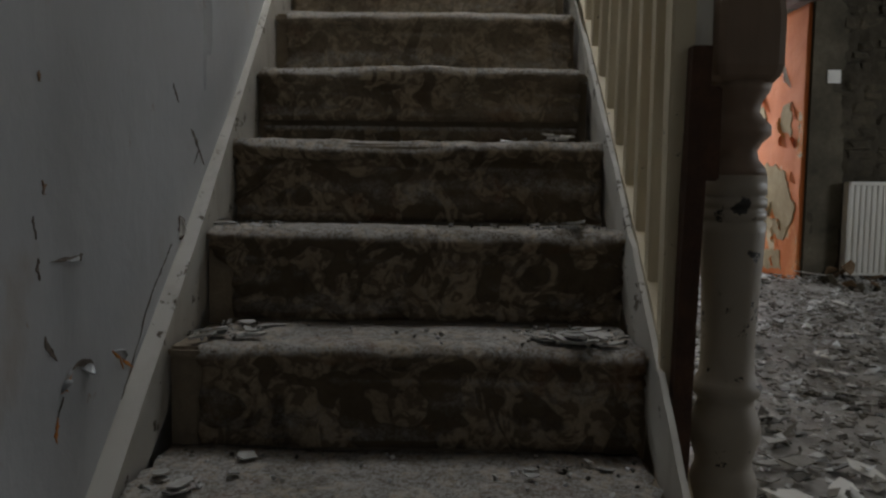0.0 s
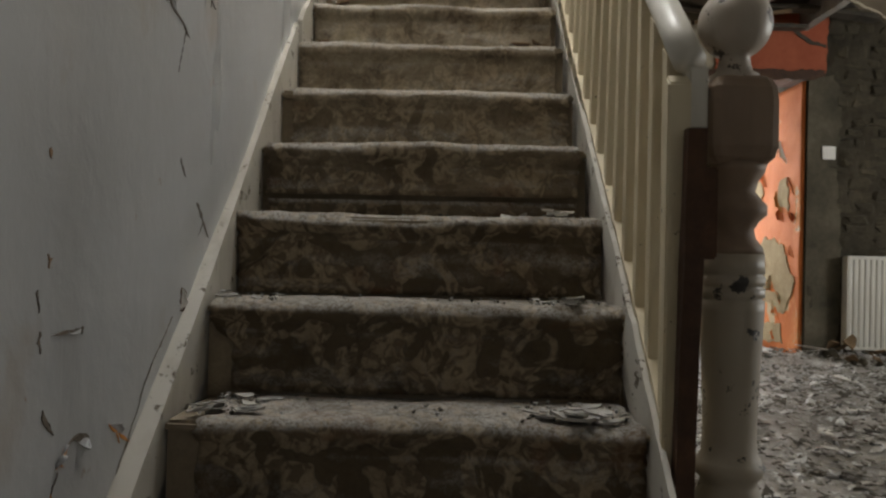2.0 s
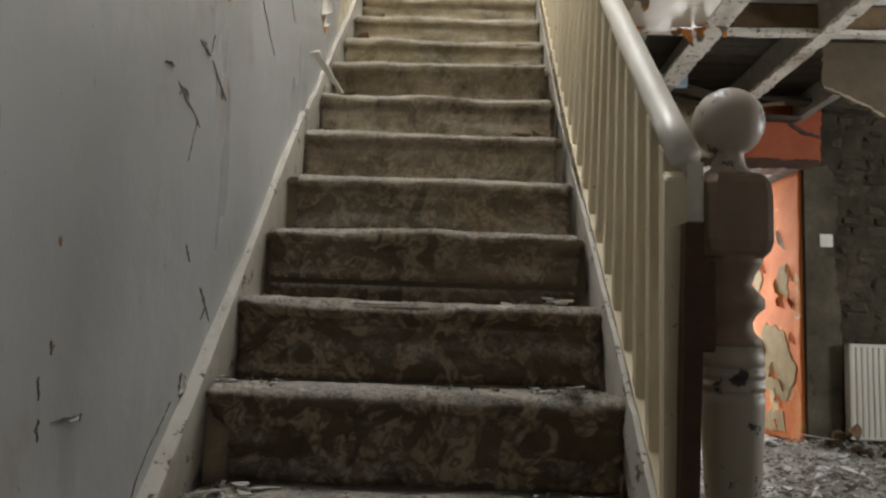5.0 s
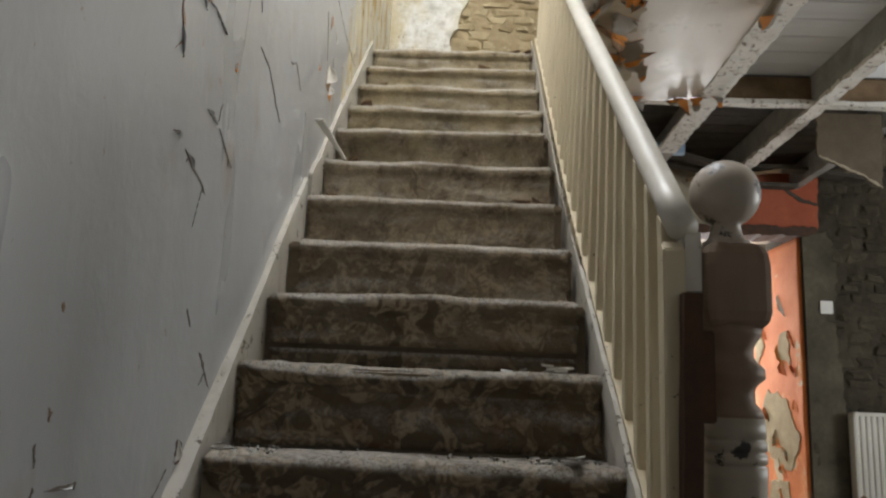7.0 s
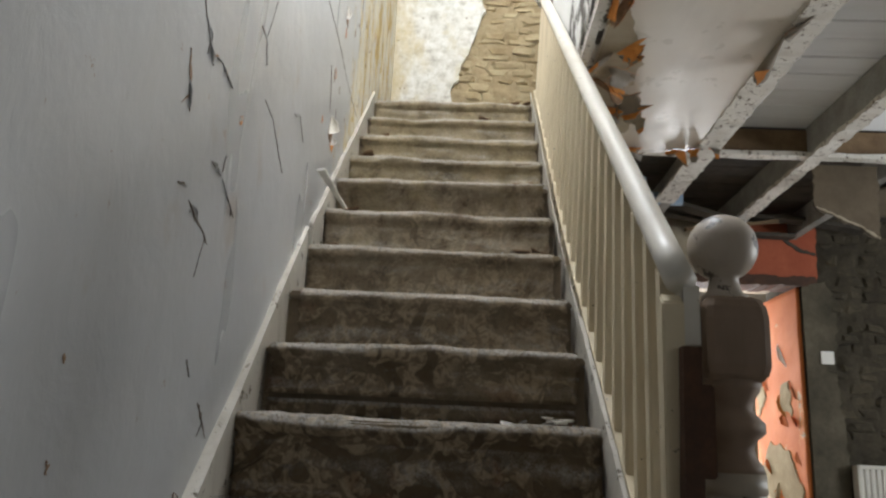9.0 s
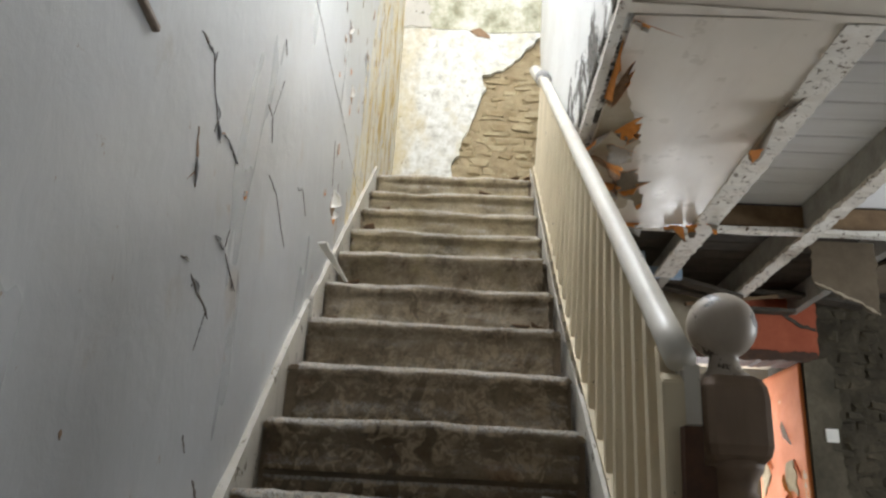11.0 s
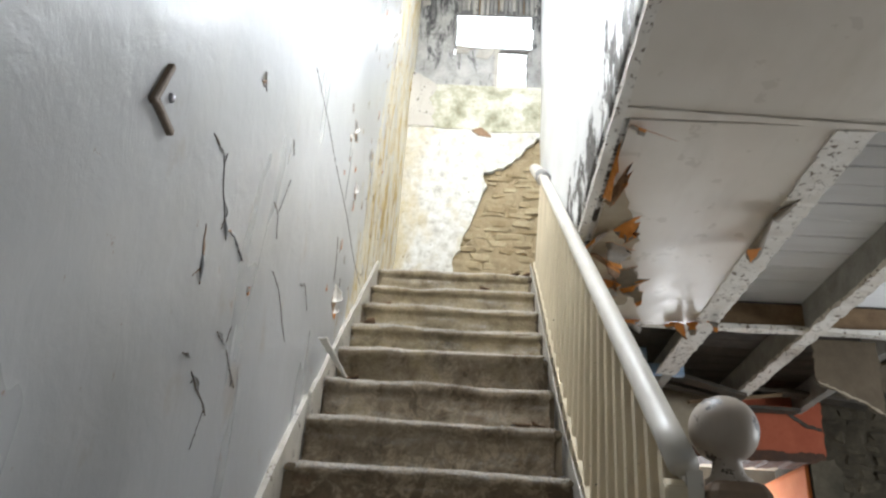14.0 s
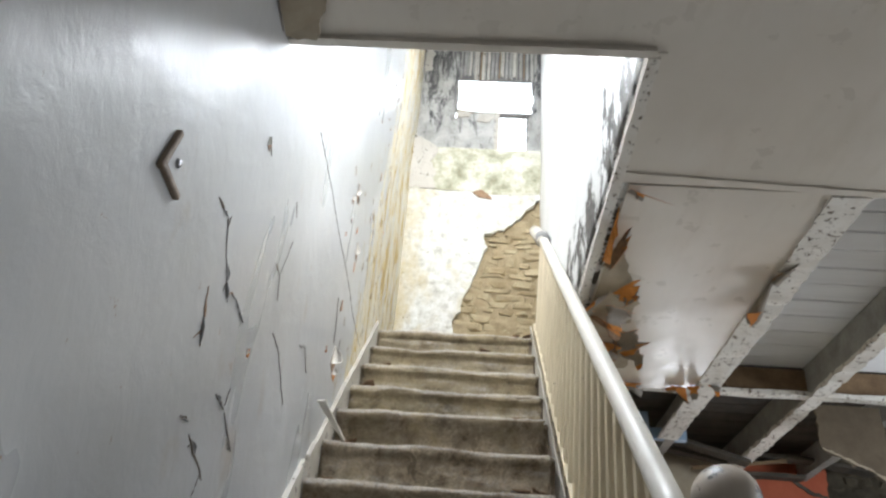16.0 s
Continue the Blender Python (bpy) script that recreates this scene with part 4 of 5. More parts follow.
def scar(p0, p1, width, rng, bm=None, bend=0.03):
    """A bare split in the paint: a thin lens with ragged sides from p0 to p1 (y, z)."""
    bm = bm or bmesh.new()
    a, b = Vector(p0), Vector(p1)
    d = b - a
    nrm = Vector((-d.y, d.x)).normalized()
    n = max(6, int(d.length / 0.012))
    sides = ([], [])
    off = rng.uniform(-bend, bend) * d.length
    wander = 0.0
    for i in range(n + 1):
        s = i / n
        wander = wander * 0.6 + rng.uniform(-0.9, 0.9) * width * (1.0 if rng.random() < 0.5 else 0.2)
        c = a + d * s + nrm * (off * math.sin(math.pi * s) + wander * min(1.0, 4 * s * (1 - s) + 0.1))
        w = width * (0.10 + math.sin(math.pi * s ** 0.7) ** 1.3) * rng.choice((0.25, 0.6, 0.9, 1.3)) * rng.uniform(0.7, 1.1) / 2
        sides[0].append(c + nrm * w)
        sides[1].append(c - nrm * w)
    top = [[bm.verts.new(on_wall(c.x, c.y, 0.0016)) for c in side] for side in sides]
    low = [[bm.verts.new(on_wall(c.x, c.y, -0.02)) for c in side] for side in sides]
    for i in range(n):
        bm.faces.new((top[0][i], top[0][i + 1], top[1][i + 1], top[1][i]))
        bm.faces.new((top[0][i], low[0][i], low[0][i + 1], top[0][i + 1]))
        bm.faces.new((top[1][i], top[1][i + 1], low[1][i + 1], low[1][i]))
    return bm


def curl(p0, p1, width, rng, side=1, lift=1.0, place=on_wall):
    """A paint flap that hangs on along p0 to p1 (y, z) and rolls off the wall."""
    bm = bmesh.new()
    a, b = Vector(p0), Vector(p1)
    d = b - a
    nrm = Vector((-d.y, d.x)).normalized() * side
    n, m = max(5, int(d.length / 0.012)), 6
    rows = []
    for i in range(n + 1):
        s = i / n
        w = width * max(0.06, math.sin(math.pi * s) ** 0.7) * rng.uniform(0.65, 1.15)
        row = []
        for j in range(m + 1):
            ang = j / m * (1.2 + 1.1 * lift)
            rad = w / 1.6
            c = a + d * s + nrm * (rad * math.sin(ang))
            row.append(bm.verts.new(place(c.x, c.y, 0.0008 + rad * (1 - math.cos(ang)) * 0.8 * lift)))
        rows.append(row)
    for r0, r1 in zip(rows, rows[1:]):
        for j in range(m):
            bm.faces.new((r0[j], r0[j + 1], r1[j + 1], r1[j]))
    bmesh.ops.recalc_face_normals(bm, faces=bm.faces)
    bmesh.ops.solidify(bm, geom=list(bm.faces), thickness=0.0012)
    return bm


r = random.Random(21)
# cracks and splits: y, z to y, z; width in mm; 1: with a curled flap
CRACKS = [(1.853, 2.262, 2.1, 2.232, 4, 0), (2.1, 2.232, 2.418, 2.188, 4, 0), (2.418, 2.188, 2.834, 2.123, 4, 0), (2.834, 2.123, 3.171, 2.105, 4, 0),
          (1.772, 1.799, 1.726, 1.668, 3, 0), (1.465, 1.068, 1.433, 0.981, 3, 0)]
HIGH = [(1.194, 1.545, 1.266, 1.545, 10, 1), (1.266, 1.545, 1.313, 1.472, 6, 0), (1.316, 1.474, 1.385, 1.407, 11, 1), (1.368, 1.429, 1.432, 1.442, 12, 1),
          (1.432, 1.442, 1.522, 1.424, 10, 1), (1.283, 1.558, 1.279, 1.523, 5, 0), (1.261, 1.378, 1.298, 1.267, 12, 1), (1.669, 1.666, 1.725, 1.66, 9, 1),
          (1.725, 1.66, 1.757, 1.604, 7, 0), (1.727, 1.902, 1.756, 1.868, 6, 0), (1.781, 1.521, 1.868, 1.505, 6, 1), (1.868, 1.505, 2.006, 1.405, 6, 0)]
MIDDLE = [(2.063, 1.614, 2.132, 1.635, 8, 1), (2.132, 1.635, 2.201, 1.58, 6, 0), (2.512, 2.009, 2.563, 1.845, 9, 0), (2.674, 1.907, 2.693, 1.82, 9, 1),
          (1.448, 1.226, 1.521, 1.222, 15, 1), (1.538, 1.273, 1.518, 1.226, 8, 0), (1.531, 1.215, 1.63, 1.16, 7, 1), (1.29, 1.123, 1.335, 1.135, 9, 1),
          (1.355, 1.112, 1.466, 1.071, 10, 1), (1.616, 1.402, 1.609, 1.375, 14, 0), (1.414, 1.882, 1.439, 1.842, 13, 1), (2.539, 2.566, 2.632, 2.517, 14, 1)]
LOW = [(1.45, 1.08, 1.486, 1.059, 9, 1), (1.538, 0.746, 1.607, 0.679, 13, 1), (1.454, 0.824, 1.478, 0.792, 10, 0), (0.992, 0.544, 0.993, 0.515, 11, 0),
          (1.021, 0.536, 1.101, 0.539, 9, 1), (1.101, 0.541, 1.101, 0.53, 10, 0), (1.002, 0.442, 1.028, 0.403, 13, 1), (1.129, 0.377, 1.069, 0.38, 18, 1),
          (1.069, 0.38, 1.037, 0.356, 14, 1), (1.192, 0.382, 1.266, 0.338, 14, 1), (1.027, 0.326, 1.024, 0.292, 16, 0), (0.986, 0.598, 0.989, 0.568, 9, 0)]
SEAM = [(1.428, 0.53, 1.34, 0.453, 4, 0), (1.34, 0.453, 1.274, 0.365, 5, 0), (1.274, 0.365, 1.186, 0.253, 6, 0), (1.043, 0.35, 1.027, 0.325, 5, 0), (1.009, 0.782, 1.012, 0.768, 12, 0), (1.007, 0.643, 1.018, 0.625, 12, 0)]
for y0, z0, y1, z1, w, flap in CRACKS + HIGH + MIDDLE + LOW + SEAM:
    if w > 4:
        bm = scar((y0, z0), (y1, z1), w / 1000 * 0.62, r)
    else:
        # a hairline, broken into short lengths that come and go
        bm, q = bmesh.new(), 0.0
        while q < 0.95:
            e = min(1.0, q + r.uniform(0.06, 0.24))
            scar((y0 + (y1 - y0) * q, z0 + (z1 - z0) * q), (y0 + (y1 - y0) * e, z0 + (z1 - z0) * e), (0.0009 + 0.0003 * w) * r.uniform(0.4, 1.5), r, bm)
            q = e + r.uniform(0.0, 0.05)
    if flap:
        # a side branch runs off from the split
        dy, dz = y1 - y0, z1 - z0
        q = r.uniform(0.2, 0.8)
        scar((y0 + dy * q, z0 + dz * q), (y0 + dy * q + r.uniform(-0.4, 0.4) * abs(dz), z0 + dz * q + r.uniform(0.2, 0.5) * dz), 0.0022, r, bm)
    part("paint_split", bm, M_ORANGEPEEL if w in (14, 16) else M_TAN if w == 12 else M_SPLIT, wall_left)
    if flap:
        big = 1.5 if z0 < 0.6 else 1.0
        for q0, q1 in ((0.05, 0.55), (0.5, 0.95)):
            if r.random() < 0.75:
                part("paint_curl", curl((y0 + (y1 - y0) * q0, z0 + (z1 - z0) * q0), (y0 + (y1 - y0) * q1, z0 + (z1 - z0) * q1), w / 1000 * 0.8 * big, r, r.choice((-1, 1)), r.uniform(0.5, 1.0)), M_WALL, wall_left, smooth=True)
for y, z, w, h, mat in ((1.408, 1.854, 0.022, 0.035, M_TAN), (2.58, 2.53, 0.05, 0.07, M_TAN), (1.604, 1.386, 0.012, 0.02, M_ORANGEPEEL), (1.477, 0.555, 0.03, 0.05, M_DARKWOOD), (2.62, 1.80, 0.09, 0.10, M_TAN), (2.66, 1.76, 0.06, 0.05, M_ORANGEPEEL), (2.5, 2.45, 0.03, 0.03, M_TAN), (2.75, 2.35, 0.05, 0.08, M_TAN)):
    spot = jagged([(y - w / 2, z - h / 3), (y + w / 3, z - h / 2), (y + w / 2, z + h / 3), (y - w / 4, z + h / 2)], 0.008, 0.006, r)
    part("paint_split", sheet(bmesh.new(), spot, lambda u, v, w2: on_wall(u, v, w2 - 0.003), 0.005), mat, wall_left)
    part("paint_curl", curl((y - w / 2, z - h / 3), (y - w / 4, z + h / 2), w * 0.5, r, -1, 0.9), M_FLAKE, wall_left, smooth=True)

# bare plaster and curling paint on the door reveal
r = random.Random(61)
for pts in ([(5.84, 1.16), (5.99, 1.02), (6.03, 1.2), (5.93, 1.26)], [(5.40, 1.0), (5.58, 1.04), (5.55, 1.22), (5.42, 1.24)],
            [(5.28, 0.52), (5.45, 0.29), (5.78, 0.36), (5.97, 0.62), (5.80, 0.84), (5.5, 0.78)], [(5.46, 0.08), (5.85, 0.07), (5.80, 0.2), (5.5, 0.22)]):
    part("plaster_patch", sheet(bmesh.new(), jagged(pts, 0.04, 0.02, r), lambda u, v, w: on_reveal(u, v, w - 0.012), 0.020), M_MORTAR, wall_back)
for y, z, ln, w in ((5.5, 0.93, 0.14, 0.07), (5.36, 0.92, 0.10, 0.06), (5.62, 0.44, 0.16, 0.10), (5.55, 0.34, 0.12, 0.09), (5.58, 0.24, 0.2, 0.08), (5.33, 0.68, 0.12, 0.06), (5.55, 1.0, 0.2, 0.05),
                    (5.84, 1.2, 0.2, 0.05), (5.5, 1.34, 0.22, 0.05), (5.85, 0.6, 0.14, 0.06), (5.6, 0.1, 0.1, 0.07), (5.38, 1.1, 0.18, 0.04)):
    part("paint_curl", curl((y - ln * 0.3, z), (y + ln * 0.3, z + ln * 0.8), w, r, r.choice((-1, 1)), r.uniform(0.5, 0.9), lambda u, v, q: on_reveal(u, v, q + 0.003)), r.choice((M_ORANGE, M_ORANGE, M_ORANGEPEEL, M_FLAKE)), wall_back, smooth=True)

# flecks of lost paint towards the damp end
r = random.Random(44)
for _ in range(70):
    y = 2.3 + 1.3 * math.sqrt(r.random())
    z = line_z(y) + 0.12 + r.random() * 1.7
    h = r.uniform(0.01, 0.05)
    part("paint_split", scar((y, z), (y + r.uniform(-0.012, 0.012), z + h), r.uniform(0.006, 0.02), r), r.choice((M_TAN, M_TAN, M_ORANGEPEEL, M_BEIGEPLASTER)), wall_left)

# ---- things on the stairs ----
bracket = thing("handrail_bracket", "chevron-shaped brown wooden handrail bracket on the wall", "bracket")
for a, b in (((0.960, 1.516), (0.931, 1.420)), ((0.931, 1.430), (1.016, 1.418))):
    va, vb = Vector(a), Vector(b)
    d = (vb - va).normalized()
    n = Vector((-d.y, d.x)) * 0.0062
    bm = bmesh.new()
    q = [va - n, vb - n, vb + n, va + n]
    f = [bm.verts.new((WALL_X + 0.0, p.x, p.y)) for p in q]
    g = [bm.verts.new((WALL_X + 0.013, p.x, p.y)) for p in q]
    bm.faces.new(f)
    bm.faces.new(g[::-1])
    for i in range(4):
        bm.faces.new((f[i], g[i], g[(i + 1) % 4], f[(i + 1) % 4]))
    bmesh.ops.bevel(bm, geom=list(bm.edges), offset=0.002, segments=1, affect='EDGES')
    part("arm", bm, M_PALEWOOD, bracket)
bm = bmesh.new()
bmesh.ops.create_cone(bm, cap_ends=True, segments=16, radius1=0.009, radius2=0.006, depth=0.006, matrix=pose(WALL_X + 0.006, 0.992, 1.474, 0, 90, 0))
part("screw", bm, M_METAL, bracket, "steel screw head", smooth=True)

lath = uneven_bar(-0.015, 0.013, 0.0, 0.20, 0.0, 0.006, 14, 0.003, 4.0)
for v in lath.verts:
    v.co.x *= 1.15 - 4.2 * v.co.y
lath = part("loose_lath", lath, M_FLAKE)
lath.matrix_world = look((0.006, 2.348, 1.544), (0.072, 2.53, 1.462)) @ pose(0, 0, 0, -90, 0, 0)
tagged(lath, "splintered white lath lying loose on the stairs", "lath")

flakes = flake_pool("paint_flake", M_DUSTFLAKE, 7, 31)
whiteflakes = flake_pool("paint_flake", M_FLAKE, 3, 33, 0.15)
darkflakes = flake_pool("carpet_scrap", M_TAN, 4, 32, 0.5)


def lay(name, pool, x, y, z, size, rng, label, category, group, tilt=0.15, flat=1.0):
    ob = new(name, rng.choice(pool))
    ob.location = (x, y, z)
    ob.rotation_euler = (rng.uniform(-tilt, tilt), rng.uniform(-tilt, tilt), rng.uniform(0, 6.28))
    ob.scale = (size, size * rng.uniform(0.6, 1.0), size * flat)
    return tagged(ob, label, category, group)


r = random.Random(5)
FLAKE = ("curled flake of old white paint on a stair tread", "paint flake", "paint flakes on the stairs")
for k in range(0, 9):
    y, z = tread_y(k), tread_z(k)
    count = (10, 13, 6, 4, 3, 4, 3, 4, 4)[k]
    for i in range(count):
        left = r.random() < 0.45
        x = r.uniform(0.03, 0.16) if left else r.uniform(0.60, 0.79)
        lay("paint_flake", flakes, x, y + r.uniform(0.03, 0.17), z + 0.004 + (0.006 if r.random() < 0.3 else 0), r.uniform(0.018, 0.05), r, *FLAKE, tilt=0.25)
for x, y, k, size in ((0.70, 0.03, 1, 0.11), (0.74, 0.05, 1, 0.09), (0.72, 0.075, 1, 0.08), (0.66, 0.05, 1, 0.06), (0.76, 0.02, 1, 0.06), (0.735, 0.035, 2, 0.10), (0.68, 0.05, 2, 0.05), (0.70, 0.04, 3, 0.075), (0.72, 0.05, 3, 0.06), (0.05, 0.03, 1, 0.07), (0.08, 0.06, 1, 0.06), (0.14, 0.045, 1, 0.07), (0.04, 0.035, 2, 0.06), (0.10, 0.02, 0, 0.07), (0.06, 0.06, 0, 0.05)):
    for lift in range(2):
        lay("paint_flake", flakes, x + r.uniform(-0.01, 0.01), tread_y(k) + y, tread_z(k) + 0.006 + lift * 0.009, size * (1 - 0.25 * lift), r, *FLAKE, tilt=0.12)
for x, k in ((0.67, 6), (0.72, 6), (0.06, 6), (0.08, 7), (0.68, 8), (0.72, 8), (0.06, 9), (0.10, 10), (0.55, 11), (0.70, 12), (0.76, 12)):
    lay("carpet_scrap", darkflakes, x, tread_y(k) + 0.02, tread_z(k) + 0.006, r.uniform(0.05, 0.09), r, "torn dark scrap of carpet backing on a stair tread", "carpet scrap", "carpet scraps", 0.2)
for x, y, k in ((0.235, 0.07, 9), (0.45, 0.05, 8), (0.30, 0.06, 4)):
    lay("paint_flake", flakes, x, tread_y(k) + y, tread_z(k) + 0.004, 0.026, r, *FLAKE)

for dx, dz, size in ((0.0, 0.006, 0.075), (0.02, 0.013, 0.055), (-0.02, 0.018, 0.04)):
    lay("paint_flake", whiteflakes, 0.715 + dx, tread_y(3) + 0.035, tread_z(3) + dz, size, r, "clean white plaster piece lying on a stair tread", "paint flake", "paint flakes on the stairs", tilt=0.2, flat=1.6)

# fine grit on the treads
verts, faces = [], []
r = random.Random(8)
for _ in range(450):
    k = r.choice((0, 0, 1, 1, 1, 2, 2, 3, 4, 5, 6, 7, 8))
    x = r.uniform(0.01, 0.8)
    if r.random() < 0.6:
        x = r.choice((r.uniform(0.01, 0.14), r.uniform(0.62, 0.8)))
    c = Vector((x, tread_y(k) + r.uniform(0.015, 0.195), tread_z(k) + 0.004))
    s = r.uniform(0.0015, 0.006)
    b0 = len(verts)
    for i in range(4):
        a = i * 1.57 + r.uniform(-0.5, 0.5)
        verts.append((c.x + s * math.cos(a), c.y + s * math.sin(a), c.z + r.uniform(0, s)))
    verts.append((c.x, c.y, c.z + s))
    verts.append((c.x, c.y, c.z - s))
    for i in range(4):
        faces.append((b0 + i, b0 + (i + 1) % 4, b0 + 4))
        faces.append((b0 + (i + 1) % 4, b0 + i, b0 + 5))
me = bpy.data.meshes.new("grit")
me.from_pydata(verts, [], faces)
me.materials.append(M_DEBRIS)
tagged(new("stair_grit", me), "crumbs of paint and plaster grit over the treads", "grit", kind="stuff")

# ---- the room beside the stairs ----
r = random.Random(9)
verts, faces = [], []
for _ in range(14000):
    x, y = r.uniform(0.98, 4.3), r.uniform(0.9, 5.15)
    s = r.uniform(0.006, 0.03) * (2.0 if r.random() < 0.1 else 1.0)
    z = floor_height(x, y) + r.uniform(0.0, 0.022)
    n = r.randint(4, 6)
    rot = Euler((r.uniform(-0.3, 0.3), r.uniform(-0.3, 0.3), r.uniform(0, 6.28))).to_matrix()
    stretch = r.uniform(0.4, 1.0)
    b0 = len(verts)
    for lay_z in (0.0, 0.003):
        for i in range(n):
            a = 2 * math.pi * i / n
            rad = s * (0.65 + 0.35 * math.sin(i * 2.3 + x * 50))
            verts.append(tuple(Vector((x, y, z)) + rot @ Vector((rad * math.cos(a), stretch * rad * math.sin(a), lay_z + s * 0.25 * math.cos(a) ** 2))))
    faces.append(tuple(b0 + n + i for i in range(n)))
    for i in range(n):
        j = (i + 1) % n
        faces.append((b0 + i, b0 + j, b0 + n + j, b0 + n + i))
me = bpy.data.meshes.new("rubble")
me.from_pydata(verts, [], faces)
me.materials.append(M_DEBRIS)
tagged(new("floor_rubble", me), "grey litter of plaster crumbs, paint flakes and sodden paper", "rubble", kind="stuff")

boards = flake_pool("plaster_piece", M_FLAKE, 6, 77, 0.12)
for _ in range(46):
    x, y = r.uniform(1.1, 3.9), r.uniform(1.3, 5.0)
    lay("plaster_piece", boards, x, y, floor_height(x, y) + 0.018, r.uniform(0.07, 0.19), r, "broken pale plaster piece lying in floor rubble", "plaster piece", "plaster pieces on the floor", 0.2, 0.35)
for x, y, s, z in ((2.72, 5.02, 0.30, 0.09), (1.30, 1.60, 0.16, 0.03), (1.42, 1.72, 0.12, 0.03), (3.15, 3.9, 0.42, 0.05), (2.55, 4.2, 0.2, 0.05)):
    lay("plaster_piece", boards, x, y, floor_height(x, y) + z * 0.5, s, r, "large broken white board piece in floor rubble", "plaster piece", "plaster pieces on the floor", 0.3, 0.25)
chunks = stone_pool(5, M_DARKSTONE, 4)
brownscraps = flake_pool("board_scrap", M_BROWNWOOD, 5, 41, 0.9)
for i in range(34):
    x, y = r.uniform(2.80, 3.9), r.uniform(4.75, 5.12)
    if i % 2:
        ob = lay("board_scrap", brownscraps, x, y, floor_height(x, y) + 0.03 + 0.10 * max(0, 1 - abs(x - 2.93) / 0.15) * r.random(), r.uniform(0.08, 0.16), r, "brown rotten board scrap heaped against the wall", "scrap", "board scraps", 0.7)
    else:
        ob = lay("rubble_stone", chunks, x, y, floor_height(x, y) + 0.02, r.uniform(0.04, 0.09), r, "small dark fallen stone in the rubble", "stone", "fallen stones", 0.6)

# radiator
rad = thing("radiator", "cream ribbed panel radiator on the back wall", "radiator", at=(0, 0, 0))
bm = bmesh.new()
x, prof = 3.0, []
while x < 3.96:
    prof += [(x, 0.0), (x + 0.006, 0.009), (x + 0.022, 0.009), (x + 0.028, 0.0)]
    x += 0.0365
lo = [bm.verts.new((px, BACK_Y - 0.10 - d, 0.105)) for px, d in prof]
lm = [bm.verts.new((px, BACK_Y - 0.10 - d, 0.125)) for px, d in prof]
hm = [bm.verts.new((px, BACK_Y - 0.10 - d, 0.675)) for px, d in prof]
for a, b in ((lo, lm), (lm, hm)):
    for i in range(len(prof) - 1):
        bm.faces.new((a[i], a[i + 1], b[i + 1], b[i]))
box(bm, 3.0, 3.96, BACK_Y - 0.099, BACK_Y - 0.075, 0.106, 0.676)
part("panel", bm, M_RAD, rad)
part("top_grille", one_box(2.998, 3.962, BACK_Y - 0.125, BACK_Y - 0.05, 0.676, 0.70, bevel=0.005), M_RAD, rad)
part("bottom_rail", one_box(3.0, 3.96, BACK_Y - 0.112, BACK_Y - 0.085, 0.09, 0.108, bevel=0.004), M_RAD, rad)
part("side_panel", one_box(2.992, 3.0, BACK_Y - 0.118, BACK_Y - 0.045, 0.10, 0.695, bevel=0.002), M_RAD, rad)
part("wall_bracket", one_box(3.2, 3.24, BACK_Y - 0.09, BACK_Y + 0.0, 0.3, 0.6), M_RAD, rad)
part("pipe", tube([(2.975, BACK_Y - 0.09, 0.0), (2.975, BACK_Y - 0.09, 0.06), (2.98, BACK_Y - 0.09, 0.11), (3.0, BACK_Y - 0.09, 0.125)], 0.008, 10), M_METAL, rad, "dull metal feed pipe", smooth=True)

switch = thing("light_switch", "square white plastic light switch on grey plaster", "light switch")
part("plate", one_box(2.861, 2.947, BACK_Y - 0.028, BACK_Y - 0.016, 1.337, 1.423, bevel=0.003), M_SWITCH, switch)
part("rocker", one_box(2.895, 2.913, BACK_Y - 0.033, BACK_Y - 0.027, 1.368, 1.392, bevel=0.002), M_SWITCH, switch)

# torn corner of the ceiling board beside the wall
bm = sheet(bmesh.new(), jagged([(-0.022, 1.15), (0.10, 1.22), (0.055, 1.345), (-0.022, 1.335)], 0.02, 0.006, random.Random(3), (3,)), lambda u, v, w: (u, v, CEIL - 0.004 - w - 0.25 * max(0, v - 1.25)), 0.008)
tagged(part("torn_ceiling_board", bm, M_BEIGEPLASTER), "torn brown corner of ceiling board hanging by the wall", "ceiling board")

